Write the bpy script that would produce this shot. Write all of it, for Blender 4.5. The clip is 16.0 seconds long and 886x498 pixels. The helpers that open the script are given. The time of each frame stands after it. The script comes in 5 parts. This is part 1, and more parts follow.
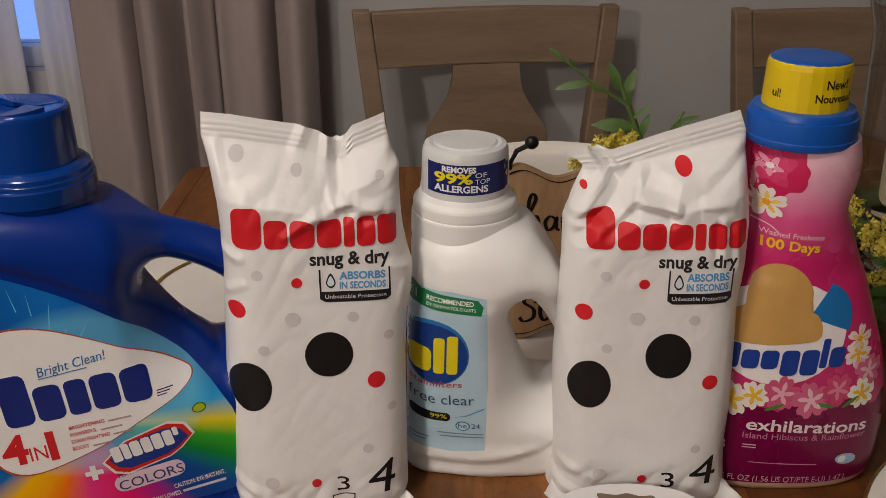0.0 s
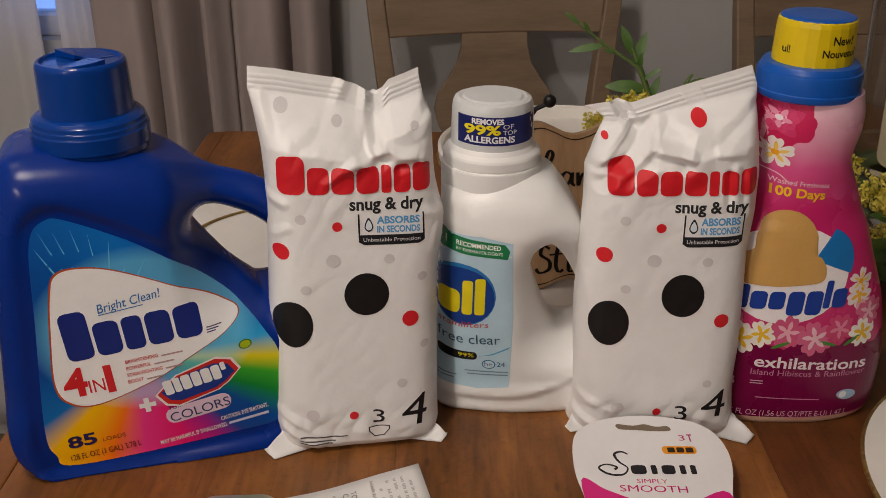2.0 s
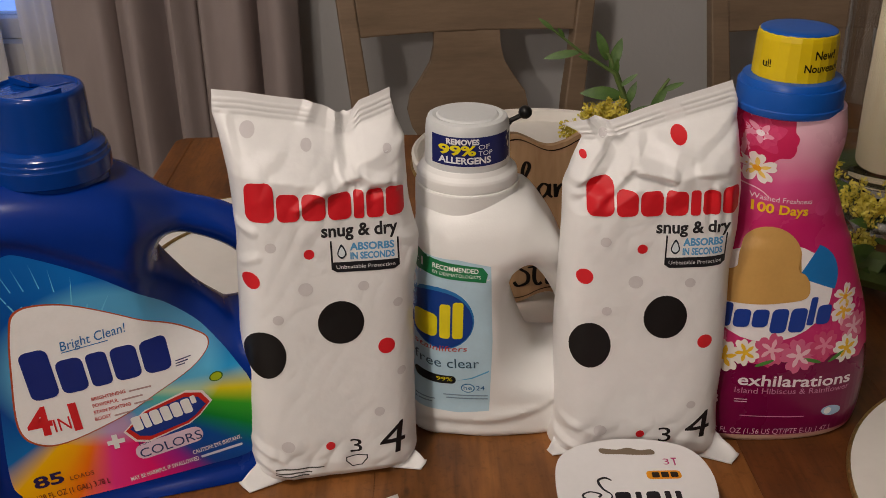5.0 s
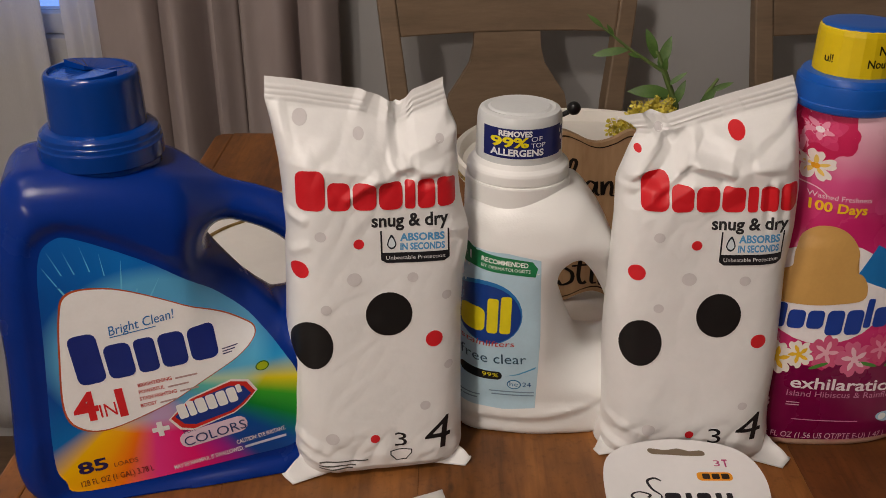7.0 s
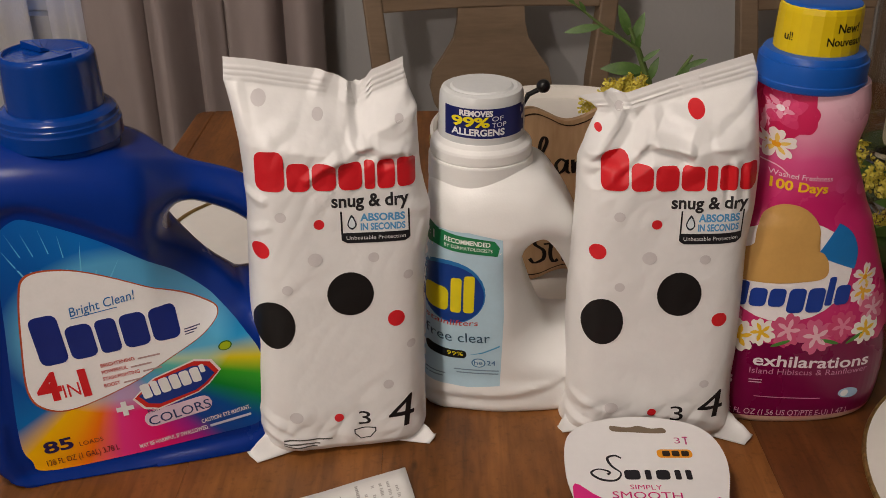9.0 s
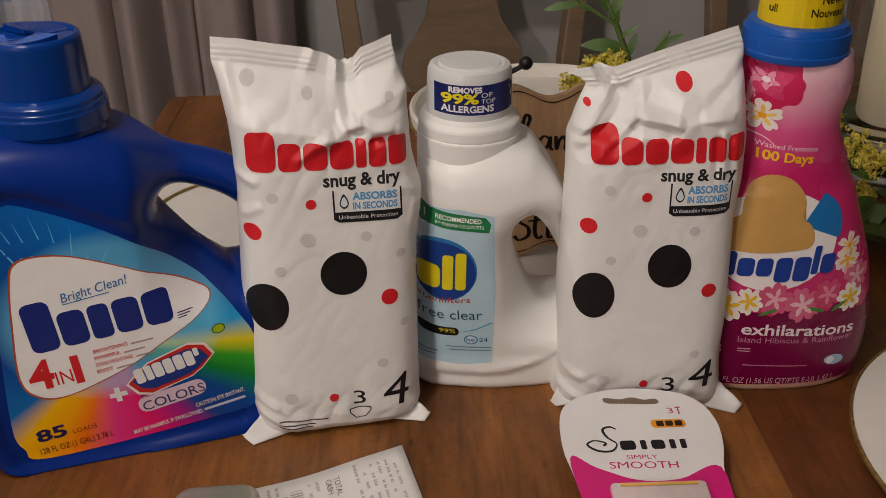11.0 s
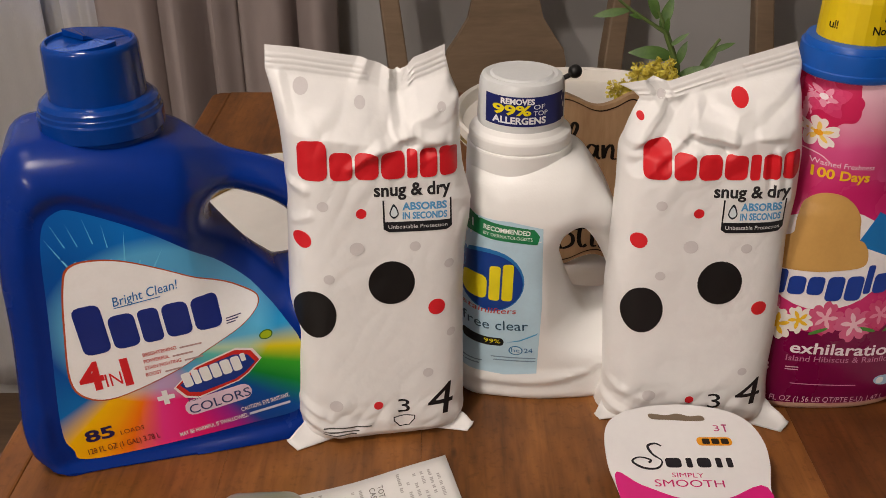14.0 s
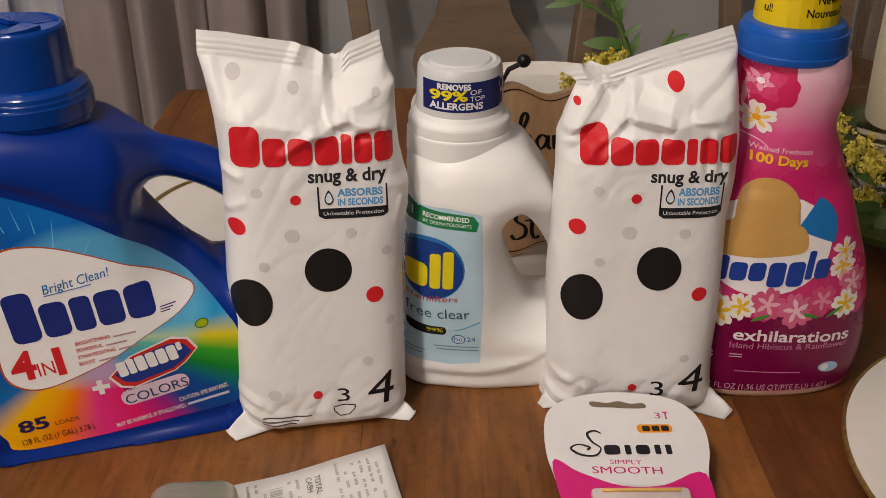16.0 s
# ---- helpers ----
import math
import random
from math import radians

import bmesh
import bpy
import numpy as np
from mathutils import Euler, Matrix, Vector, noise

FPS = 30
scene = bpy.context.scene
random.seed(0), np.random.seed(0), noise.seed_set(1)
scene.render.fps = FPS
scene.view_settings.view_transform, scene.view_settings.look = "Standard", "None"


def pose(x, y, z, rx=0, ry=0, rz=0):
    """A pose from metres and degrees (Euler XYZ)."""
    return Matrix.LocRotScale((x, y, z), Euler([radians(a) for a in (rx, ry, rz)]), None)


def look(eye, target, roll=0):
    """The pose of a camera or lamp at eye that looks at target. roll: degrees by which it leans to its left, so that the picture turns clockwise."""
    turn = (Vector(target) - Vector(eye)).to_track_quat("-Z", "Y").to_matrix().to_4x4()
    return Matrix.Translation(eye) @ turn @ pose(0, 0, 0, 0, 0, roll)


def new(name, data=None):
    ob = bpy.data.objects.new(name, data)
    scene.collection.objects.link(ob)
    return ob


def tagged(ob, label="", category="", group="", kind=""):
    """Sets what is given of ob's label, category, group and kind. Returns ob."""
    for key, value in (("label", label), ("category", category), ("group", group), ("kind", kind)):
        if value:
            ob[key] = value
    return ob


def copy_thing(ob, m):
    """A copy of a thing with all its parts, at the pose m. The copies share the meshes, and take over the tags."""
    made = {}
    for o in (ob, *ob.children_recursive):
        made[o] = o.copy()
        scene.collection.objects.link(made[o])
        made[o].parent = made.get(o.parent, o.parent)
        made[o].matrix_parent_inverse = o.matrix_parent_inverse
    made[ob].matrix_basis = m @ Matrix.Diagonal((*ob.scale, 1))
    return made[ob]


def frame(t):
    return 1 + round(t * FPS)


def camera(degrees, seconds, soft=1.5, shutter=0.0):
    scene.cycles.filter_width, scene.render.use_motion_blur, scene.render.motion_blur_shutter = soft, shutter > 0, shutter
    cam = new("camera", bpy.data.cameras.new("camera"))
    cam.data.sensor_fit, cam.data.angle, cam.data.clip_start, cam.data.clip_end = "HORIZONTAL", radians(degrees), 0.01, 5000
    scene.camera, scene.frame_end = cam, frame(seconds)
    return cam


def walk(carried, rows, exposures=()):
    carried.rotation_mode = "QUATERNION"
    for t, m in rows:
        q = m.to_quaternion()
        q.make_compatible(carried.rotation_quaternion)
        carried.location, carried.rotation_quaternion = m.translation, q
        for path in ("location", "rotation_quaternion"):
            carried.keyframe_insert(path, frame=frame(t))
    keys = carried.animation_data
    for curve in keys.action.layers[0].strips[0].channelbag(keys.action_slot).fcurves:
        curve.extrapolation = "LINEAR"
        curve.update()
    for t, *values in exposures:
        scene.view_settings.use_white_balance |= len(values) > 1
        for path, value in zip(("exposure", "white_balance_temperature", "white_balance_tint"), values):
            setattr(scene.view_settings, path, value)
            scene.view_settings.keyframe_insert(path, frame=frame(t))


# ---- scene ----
cam = camera(48.8, 16.0, soft=0.85)
PATH = [
    (0, (0.008, -0.06, 1.189), (-0.005, 1.765, 0.371), -0.0),
    (0.5, (0.003, -0.095, 1.194), (0.012, 1.723, 0.36), 0.1),
    (1, (-0.016, -0.105, 1.193), (0.002, 1.708, 0.349), 0.4),
    (1.5, (-0.024, -0.106, 1.191), (-0.018, 1.705, 0.342), 0.4),
    (2, (-0.017, -0.108, 1.187), (-0.015, 1.698, 0.329), 0.2),
    (2.5, (-0.021, -0.086, 1.223), (-0.023, 1.688, 0.3), 0.1),
    (3, (-0.017, -0.06, 1.22), (-0.031, 1.708, 0.286), -0.2),
    (3.2, (-0.007, -0.06, 1.217), (-0.021, 1.707, 0.28), -0.3),
    (5.3, (-0.022, -0.08, 1.202), (0.032, 1.714, 0.319), -0.2),
    (5.5, (-0.03, -0.08, 1.202), (0.016, 1.713, 0.318), -0.1),
    (6, (-0.036, -0.08, 1.198), (-0.013, 1.722, 0.331), 0.1),
    (6.5, (-0.033, -0.072, 1.194), (-0.02, 1.724, 0.316), 0.1),
    (7, (-0.033, -0.076, 1.19), (-0.033, 1.723, 0.318), 0.2),
    (7.5, (-0.03, -0.077, 1.192), (-0.039, 1.722, 0.319), 0.1),
    (8, (-0.031, -0.077, 1.192), (-0.044, 1.725, 0.325), 0.2),
    (8.5, (-0.028, -0.075, 1.192), (-0.042, 1.721, 0.313), 0.2),
    (9, (-0.006, -0.076, 1.194), (-0.011, 1.7, 0.275), -0.1),
    (9.2, (0.008, -0.08, 1.198), (0.01, 1.694, 0.275), -0.2),
    (11.3, (-0.043, -0.078, 1.19), (0.035, 1.677, 0.234), 0.0),
    (11.5, (-0.055, -0.072, 1.196), (0.025, 1.68, 0.235), 0.3),
    (12, (-0.059, -0.071, 1.197), (-0.023, 1.681, 0.234), 0.1),
    (12.5, (-0.052, -0.071, 1.195), (-0.033, 1.691, 0.248), 0.1),
    (13, (-0.045, -0.068, 1.194), (-0.027, 1.689, 0.239), 0.3),
    (13.5, (-0.041, -0.065, 1.199), (-0.023, 1.688, 0.236), 0.3),
    (14, (-0.037, -0.071, 1.201), (-0.029, 1.682, 0.238), 0.1),
    (14.5, (-0.023, -0.082, 1.204), (-0.026, 1.677, 0.252), 0.0),
    (15, (-0.004, -0.078, 1.196), (-0.002, 1.681, 0.245), 0.0),
    (15.5, (0.002, -0.074, 1.191), (0.009, 1.685, 0.24), -0.1),
    (16, (0.0, -0.073, 1.188), (0.02, 1.686, 0.235), 0.0),
]
walk(cam, [(t, look(eye, target, roll)) for t, eye, target, roll in PATH], [(0, -0.04), (2.5, -0.02), (5.4, -0.06), (7, 0.0), (8.5, 0.0), (9.2, 0.06), (11.3, -0.14), (12, -0.02), (12.6, 0.16), (14, 0.28), (15, 0.29), (16, 0.2)])

# ---- light ----
def room_light(name, kind, m, power, colour, size=0.1):
    d = bpy.data.lights.new(name, kind)
    d.energy, d.color = power, colour
    if kind == "AREA":
        d.shape, d.size = "DISK", size
    else:
        d.shadow_soft_size = size
    ob = new(name, d)
    ob.matrix_world = m
    return ob


world = bpy.data.worlds.new("dusk")
scene.world = world
world.use_nodes = True
wn = world.node_tree.nodes
sky = wn.new("ShaderNodeTexSky")
sky.sky_type, sky.sun_disc = "NISHITA", False
sky.sun_elevation, sky.sun_rotation = radians(1.0), radians(200)
world.node_tree.links.new(sky.outputs[0], wn["Background"].inputs[0])
wn["Background"].inputs[1].default_value = 0.1

room_light("ceiling_lamp_light", "AREA", look((-0.40, 0.04, 1.93), (0.0, 0.7, 0.76)), 5.9, (1.0, 0.875, 0.785), 0.2)
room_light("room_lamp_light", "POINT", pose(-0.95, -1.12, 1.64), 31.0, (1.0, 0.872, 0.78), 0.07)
# Added fill, upper left: lifts the curtains and plates, stands for no known lamp.
room_light("left_fill_light", "POINT", pose(-0.85, 0.55, 2.3), 5.2, (1.0, 0.87, 0.775), 0.12)


# ---- materials ----
def mat(name, colour, rough=0.5, metal=0.0, var=0.08, scale=30.0, bump=0.0, bscale=200.0, spec=0.5, coat=0.0, stretch=(1, 1, 1), colour2=None, trans=0.0, per=0.0, sub=0.0):
    """A surface with large and small variation, in metres."""
    m = bpy.data.materials.new(name)
    m.use_nodes = True
    nt = m.node_tree
    n, l = nt.nodes, nt.links
    b = n["Principled BSDF"]
    tc = n.new("ShaderNodeTexCoord")
    mp = n.new("ShaderNodeMapping")
    mp.inputs["Scale"].default_value = stretch
    l.new(tc.outputs["Object"], mp.inputs[0])
    n1 = n.new("ShaderNodeTexNoise")
    n1.inputs["Scale"].default_value, n1.inputs["Detail"].default_value = scale, 6
    l.new(mp.outputs[0], n1.inputs["Vector"])
    n2 = n.new("ShaderNodeTexNoise")
    n2.inputs["Scale"].default_value, n2.inputs["Detail"].default_value = scale * 7, 4
    l.new(mp.outputs[0], n2.inputs["Vector"])
    mix = n.new("ShaderNodeMath")
    mix.operation = "MULTIPLY_ADD"
    l.new(n2.outputs[0], mix.inputs[0])
    mix.inputs[1].default_value = 0.4
    l.new(n1.outputs[0], mix.inputs[2])
    ramp = n.new("ShaderNodeValToRGB")
    ramp.color_ramp.elements[0].position, ramp.color_ramp.elements[1].position = 0.45, 0.95
    c2 = colour2 or tuple(min(1, c * (1 + var)) for c in colour)
    c1 = colour if colour2 else tuple(c * (1 - var) for c in colour)
    ramp.color_ramp.elements[0].color, ramp.color_ramp.elements[1].color = (*c1, 1), (*c2, 1)
    l.new(mix.outputs[0], ramp.inputs[0])
    out = ramp.outputs[0]
    if per:
        oi = n.new("ShaderNodeObjectInfo")
        mr = n.new("ShaderNodeMapRange")
        mr.inputs[3].default_value, mr.inputs[4].default_value = 1 - per, 1 + per
        l.new(oi.outputs["Random"], mr.inputs[0])
        hs = n.new("ShaderNodeHueSaturation")
        l.new(mr.outputs[0], hs.inputs["Value"])
        l.new(out, hs.inputs["Color"])
        out = hs.outputs[0]
    l.new(out, b.inputs["Base Color"])
    rr = n.new("ShaderNodeMapRange")
    rr.inputs[3].default_value, rr.inputs[4].default_value = max(0, rough - 0.07), min(1, rough + 0.07)
    l.new(n1.outputs[0], rr.inputs[0])
    l.new(rr.outputs[0], b.inputs["Roughness"])
    b.inputs["Metallic"].default_value = metal
    b.inputs["Specular IOR Level"].default_value = spec
    b.inputs["Coat Weight"].default_value = coat
    b.inputs["Transmission Weight"].default_value = trans
    if sub:
        b.inputs["Subsurface Weight"].default_value = sub
        b.inputs["Subsurface Radius"].default_value = (0.01, 0.01, 0.01)
    if bump:
        n3 = n.new("ShaderNodeTexNoise")
        n3.inputs["Scale"].default_value, n3.inputs["Detail"].default_value = bscale, 5
        l.new(mp.outputs[0], n3.inputs["Vector"])
        bp = n.new("ShaderNodeBump")
        bp.inputs["Strength"].default_value, bp.inputs["Distance"].default_value = bump, 0.002
        l.new(n3.outputs[0], bp.inputs["Height"])
        l.new(bp.outputs[0], b.inputs["Normal"])
    return m


def sr(h):
    """A linear colour from a hex sRGB one."""
    v = [int(h[i:i + 2], 16) / 255 for i in (0, 2, 4)]
    return tuple(c / 12.92 if c < 0.04045 else ((c + 0.055) / 1.055) ** 2.4 for c in v)


def pits(m):
    """Small dark knots and dents, here and there in the wood."""
    n, l = m.node_tree.nodes, m.node_tree.links
    tc, mp, vo, rp, mx = n.new("ShaderNodeTexCoord"), n.new("ShaderNodeMapping"), n.new("ShaderNodeTexVoronoi"), n.new("ShaderNodeValToRGB"), n.new("ShaderNodeMixRGB")
    mp.inputs["Scale"].default_value = (1.9, 0.7, 1)
    vo.inputs["Scale"].default_value = 14
    rp.color_ramp.elements[0].position, rp.color_ramp.elements[1].position = 0.02, 0.075
    l.new(tc.outputs["Object"], mp.inputs[0])
    l.new(mp.outputs[0], vo.inputs["Vector"])
    l.new(vo.outputs["Distance"], rp.inputs[0])
    b = n["Principled BSDF"]
    old = b.inputs["Base Color"].links[0].from_socket
    mx.inputs[1].default_value = (0.035, 0.014, 0.006, 1)
    l.new(rp.outputs[0], mx.inputs[0])
    l.new(old, mx.inputs[2])
    l.new(mx.outputs[0], b.inputs["Base Color"])


def mottle(m):
    """Blotches of worn stain and fine dark streaks along the grain."""
    n, l = m.node_tree.nodes, m.node_tree.links
    b = n["Principled BSDF"]
    tc = n.new("ShaderNodeTexCoord")
    for k, (stretch, scale, lo, hi, dark) in enumerate((((1.0, 0.7, 1), 22, 0.35, 0.72, 0.72), ((9.0, 0.5, 1), 26, 0.50, 0.74, 0.80), ((1, 1, 1), 260, 0.30, 0.44, 0.80))):
        mp, nz, mr, mx = n.new("ShaderNodeMapping"), n.new("ShaderNodeTexNoise"), n.new("ShaderNodeMapRange"), n.new("ShaderNodeMixRGB")
        mp.inputs["Scale"].default_value = stretch
        nz.inputs["Scale"].default_value, nz.inputs["Detail"].default_value = scale, 5
        for q, v in enumerate((lo, hi, dark if k == 2 else 1.12, 1.0 if k == 2 else dark)):
            mr.inputs[q + 1].default_value = v
        mx.blend_type = "MULTIPLY"
        mx.inputs[0].default_value = 1.0
        l.new(tc.outputs["Object"], mp.inputs[0])
        l.new(mp.outputs[0], nz.inputs["Vector"])
        l.new(nz.outputs[0], mr.inputs[0])
        old = b.inputs["Base Color"].links[0].from_socket
        l.new(old, mx.inputs[1])
        l.new(mr.outputs[0], mx.inputs[2])
        l.new(mx.outputs[0], b.inputs["Base Color"])


M_WALL = mat("grey_wall_paint", (0.47, 0.465, 0.455), 0.8, var=0.04, scale=3, bump=0.25, bscale=120)
M_CEIL = mat("ceiling_paint", (0.75, 0.74, 0.72), 0.9, var=0.03, scale=3)
M_FLOOR = mat("floor_boards", (0.16, 0.1, 0.06), 0.5, var=0.3, scale=4, stretch=(1, 8, 1))
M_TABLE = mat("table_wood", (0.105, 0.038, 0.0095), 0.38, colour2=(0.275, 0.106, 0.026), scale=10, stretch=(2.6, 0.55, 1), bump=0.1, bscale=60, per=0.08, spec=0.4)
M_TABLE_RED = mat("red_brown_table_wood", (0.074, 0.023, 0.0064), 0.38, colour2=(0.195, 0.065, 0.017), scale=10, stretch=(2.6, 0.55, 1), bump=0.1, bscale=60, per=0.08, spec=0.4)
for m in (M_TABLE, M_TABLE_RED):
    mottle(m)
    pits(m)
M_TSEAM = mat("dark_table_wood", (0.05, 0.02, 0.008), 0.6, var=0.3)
M_CHAIR = mat("taupe_chair_wood", (0.185, 0.128, 0.080), 0.5, colour2=(0.295, 0.206, 0.132), scale=5, stretch=(1, 1, 6), bump=0.15, bscale=90)
M_CURT = mat("taupe_drape_cloth", (0.36, 0.305, 0.29), 0.75, var=0.10, scale=8, stretch=(1, 1, 0.35), bump=0.15, bscale=900, spec=0.25)
M_TRIM = mat("white_trim", (0.7, 0.69, 0.66), 0.5, var=0.04)
M_WHITE = mat("white_glaze", (0.83, 0.80, 0.74), 0.42, var=0.05, scale=12)
M_GOLD = mat("gold_edging", (0.42, 0.29, 0.1), 0.4, 0.8, var=0.4, scale=200)
M_BLUEP = mat("blue_plastic", (0.002, 0.026, 0.225), 0.25, var=0.06, scale=20, bump=0.03, bscale=900, spec=0.22)
M_BLUEC = mat("blue_cap_plastic", (0.0015, 0.040, 0.25), 0.15, var=0.06, scale=20, bump=0.03, bscale=500, spec=0.35)
M_WHITEP = mat("white_bottle_plastic", (0.86, 0.86, 0.84), 0.35, var=0.02, scale=20, bump=0.04, bscale=700, sub=0.1)
M_CLEARC = mat("frosted_cap_plastic", (0.68, 0.70, 0.70), 0.3, var=0.05, scale=40, bump=0.05, bscale=300, sub=0.3)
M_FILM = mat("white_pack_film", (0.82, 0.816, 0.806), 0.40, var=0.03, scale=25, bump=0.14, bscale=150, sub=0.05)
M_YELLOW = mat("yellow_cap_plastic", sr("E2C40C"), 0.4, var=0.05)
M_BLUER = mat("blue_ring_plastic", sr("0A56B4"), 0.35, var=0.06)
M_CARD = mat("white_card", (0.8, 0.79, 0.79), 0.5, var=0.03, bump=0.05)
M_PAPER = mat("receipt_paper", (0.76, 0.75, 0.73), 0.7, var=0.03, bump=0.1)
M_PINK = mat("pink_print", sr("DA1C7E"), 0.35, var=0.05)
M_STEEL = mat("brushed_steel", (0.56, 0.53, 0.47), 0.38, 0.85, var=0.15, scale=15, stretch=(1, 10, 1))
M_BLACKM = mat("black_metal", (0.012, 0.012, 0.012), 0.35, 0.3, var=0.2)
M_SIGN = mat("sign_wood", (0.33, 0.19, 0.09), 0.6, colour2=(0.55, 0.37, 0.2), scale=10, stretch=(3, 3, 0.5), bump=0.15)
M_LEAF = mat("leaf_green", (0.04, 0.095, 0.016), 0.5, colour2=(0.11, 0.21, 0.04), scale=40)
M_STEM = mat("stem_green", (0.1, 0.16, 0.04), 0.6, var=0.3)
M_FLOWER = mat("yellow_flower", (0.62, 0.5, 0.03), 0.6, colour2=(0.85, 0.75, 0.16), scale=60)
M_CANDLE = mat("candle_wax", (0.8, 0.7, 0.5), 0.5, var=0.05, sub=0.2)
INK = {}


def ink(h, rough=0.4):
    if h not in INK:
        INK[h] = mat("print_" + h, sr(h), rough, var=0.05, scale=60, spec=0.28)
    return INK[h]


M_GLASS = bpy.data.materials.new("clear_glass")
M_GLASS.use_nodes = True
gb = M_GLASS.node_tree.nodes["Principled BSDF"]
gb.inputs["Transmission Weight"].default_value, gb.inputs["Roughness"].default_value, gb.inputs["IOR"].default_value = 1.0, 0.02, 1.45

M_SHEER = bpy.data.materials.new("sheer_cloth")
M_SHEER.use_nodes = True
sn, sl = M_SHEER.node_tree.nodes, M_SHEER.node_tree.links
so = sn["Material Output"]
sdif, stl, stp = sn.new("ShaderNodeBsdfDiffuse"), sn.new("ShaderNodeBsdfTranslucent"), sn.new("ShaderNodeBsdfTransparent")
sdif.inputs[0].default_value, stl.inputs[0].default_value = (0.8, 0.79, 0.78, 1), (0.75, 0.75, 0.77, 1)
sm1, sm2, swv, srm = sn.new("ShaderNodeMixShader"), sn.new("ShaderNodeMixShader"), sn.new("ShaderNodeTexNoise"), sn.new("ShaderNodeMapRange")
swv.inputs["Scale"].default_value = 300
srm.inputs[3].default_value, srm.inputs[4].default_value = 0.03, 0.2
sl.new(swv.outputs[0], srm.inputs[0])
sm1.inputs[0].default_value = 0.35
sl.new(sdif.outputs[0], sm1.inputs[1]); sl.new(stl.outputs[0], sm1.inputs[2])
sl.new(srm.outputs[0], sm2.inputs[0]); sl.new(sm1.outputs[0], sm2.inputs[1]); sl.new(stp.outputs[0], sm2.inputs[2])
sl.new(sm2.outputs[0], so.inputs[0])

M_DUSK = bpy.data.materials.new("dusk_backdrop")
M_DUSK.use_nodes = True
dn = M_DUSK.node_tree.nodes
dn["Principled BSDF"].inputs["Base Color"].default_value = (0, 0, 0, 1)
dn["Principled BSDF"].inputs["Emission Color"].default_value = (0.2, 0.36, 1.0, 1)
dn["Principled BSDF"].inputs["Emission Strength"].default_value = 1.6


def angular(name, stops, centre):
    """Printed colours that sweep round a centre; positions are turns from the left, clockwise seen from behind."""
    m = bpy.data.materials.new(name)
    m.use_nodes = True
    n, l = m.node_tree.nodes, m.node_tree.links
    b = n["Principled BSDF"]
    tc, sep = n.new("ShaderNodeTexCoord"), n.new("ShaderNodeSeparateXYZ")
    l.new(tc.outputs["Object"], sep.inputs[0])
    def op(kind, a, c):
        q = n.new("ShaderNodeMath")
        q.operation = kind
        for i, v in enumerate((a, c)):
            if isinstance(v, float):
                q.inputs[i].default_value = v
            else:
                l.new(v, q.inputs[i])
        return q.outputs[0]
    ang = op("ARCTAN2", op("SUBTRACT", sep.outputs[2], centre[1]), op("SUBTRACT", sep.outputs[0], centre[0]))
    t = op("ADD", op("DIVIDE", ang, 2 * math.pi), 0.5)
    r = n.new("ShaderNodeValToRGB")
    els = r.color_ramp.elements
    for i, (p, c) in enumerate(stops):
        e = els[i] if i < 2 else els.new(p)
        e.position, e.color = p, (*sr(c), 1)
    l.new(t, r.inputs[0])
    ex = op("DIVIDE", op("SUBTRACT", sep.outputs[0], centre[0] + 0.007), 0.060)
    ez = op("DIVIDE", op("SUBTRACT", sep.outputs[2], centre[1] + 0.020), 0.050)
    d = op("SQRT", op("ADD", op("MULTIPLY", ex, ex), op("MULTIPLY", ez, ez)), 0.0)
    mr = n.new("ShaderNodeMapRange")
    for i, v in enumerate((1.0, 1.22, 0.5, 0.0)):
        mr.inputs[i + 1].default_value = v
    l.new(d, mr.inputs[0])
    mx = n.new("ShaderNodeMixRGB")
    mx.inputs[2].default_value = (0.20, 0.70, 0.96, 1)
    l.new(mr.outputs[0], mx.inputs[0])
    l.new(r.outputs[0], mx.inputs[1])
    l.new(mx.outputs[0], b.inputs["Base Color"])
    b.inputs["Roughness"].default_value = 0.3
    b.inputs["Specular IOR Level"].default_value = 0.22
    return m


# ---- mesh tools ----
def part(name, bm, material, parent=None, label="", smooth=True, sharp=34):
    """Links a bmesh (or a ready mesh) as one object, under a thing or a part."""
    if isinstance(bm, bpy.types.Mesh):
        me = bm
    else:
        me = bpy.data.meshes.new(name)
        bm.normal_update()
        bm.to_mesh(me)
        bm.free()
    if not me.materials:
        me.materials.append(material)
    if smooth:
        me.shade_smooth()
        me.set_sharp_from_angle(angle=radians(sharp))
    ob = new(name, me)
    if parent:
        ob.parent = parent
    if label:
        ob["label"] = label
    return ob


def thing(name, m, label, category, group="", kind=""):
    ob = new(name)
    ob.matrix_world = m
    return tagged(ob, label, category, group, kind)


def box(x0, x1, y0, y1, z0, z1, bevel=0.0, seg=2):
    bm = bmesh.new()
    bmesh.ops.create_cube(bm, size=1)
    for v in bm.verts:
        v.co = Vector(((x0 + x1) / 2 + v.co.x * (x1 - x0), (y0 + y1) / 2 + v.co.y * (y1 - y0), (z0 + z1) / 2 + v.co.z * (z1 - z0)))
    if bevel:
        bmesh.ops.bevel(bm, geom=bm.edges[:], offset=bevel, segments=seg, profile=0.5, affect="EDGES", clamp_overlap=True)
    return bm


def mesh(verts, faces):
    me = bpy.data.meshes.new("m")
    me.from_pydata([tuple(v) for v in verts], [], [tuple(int(i) for i in f) for f in faces])
    me.update()
    return me


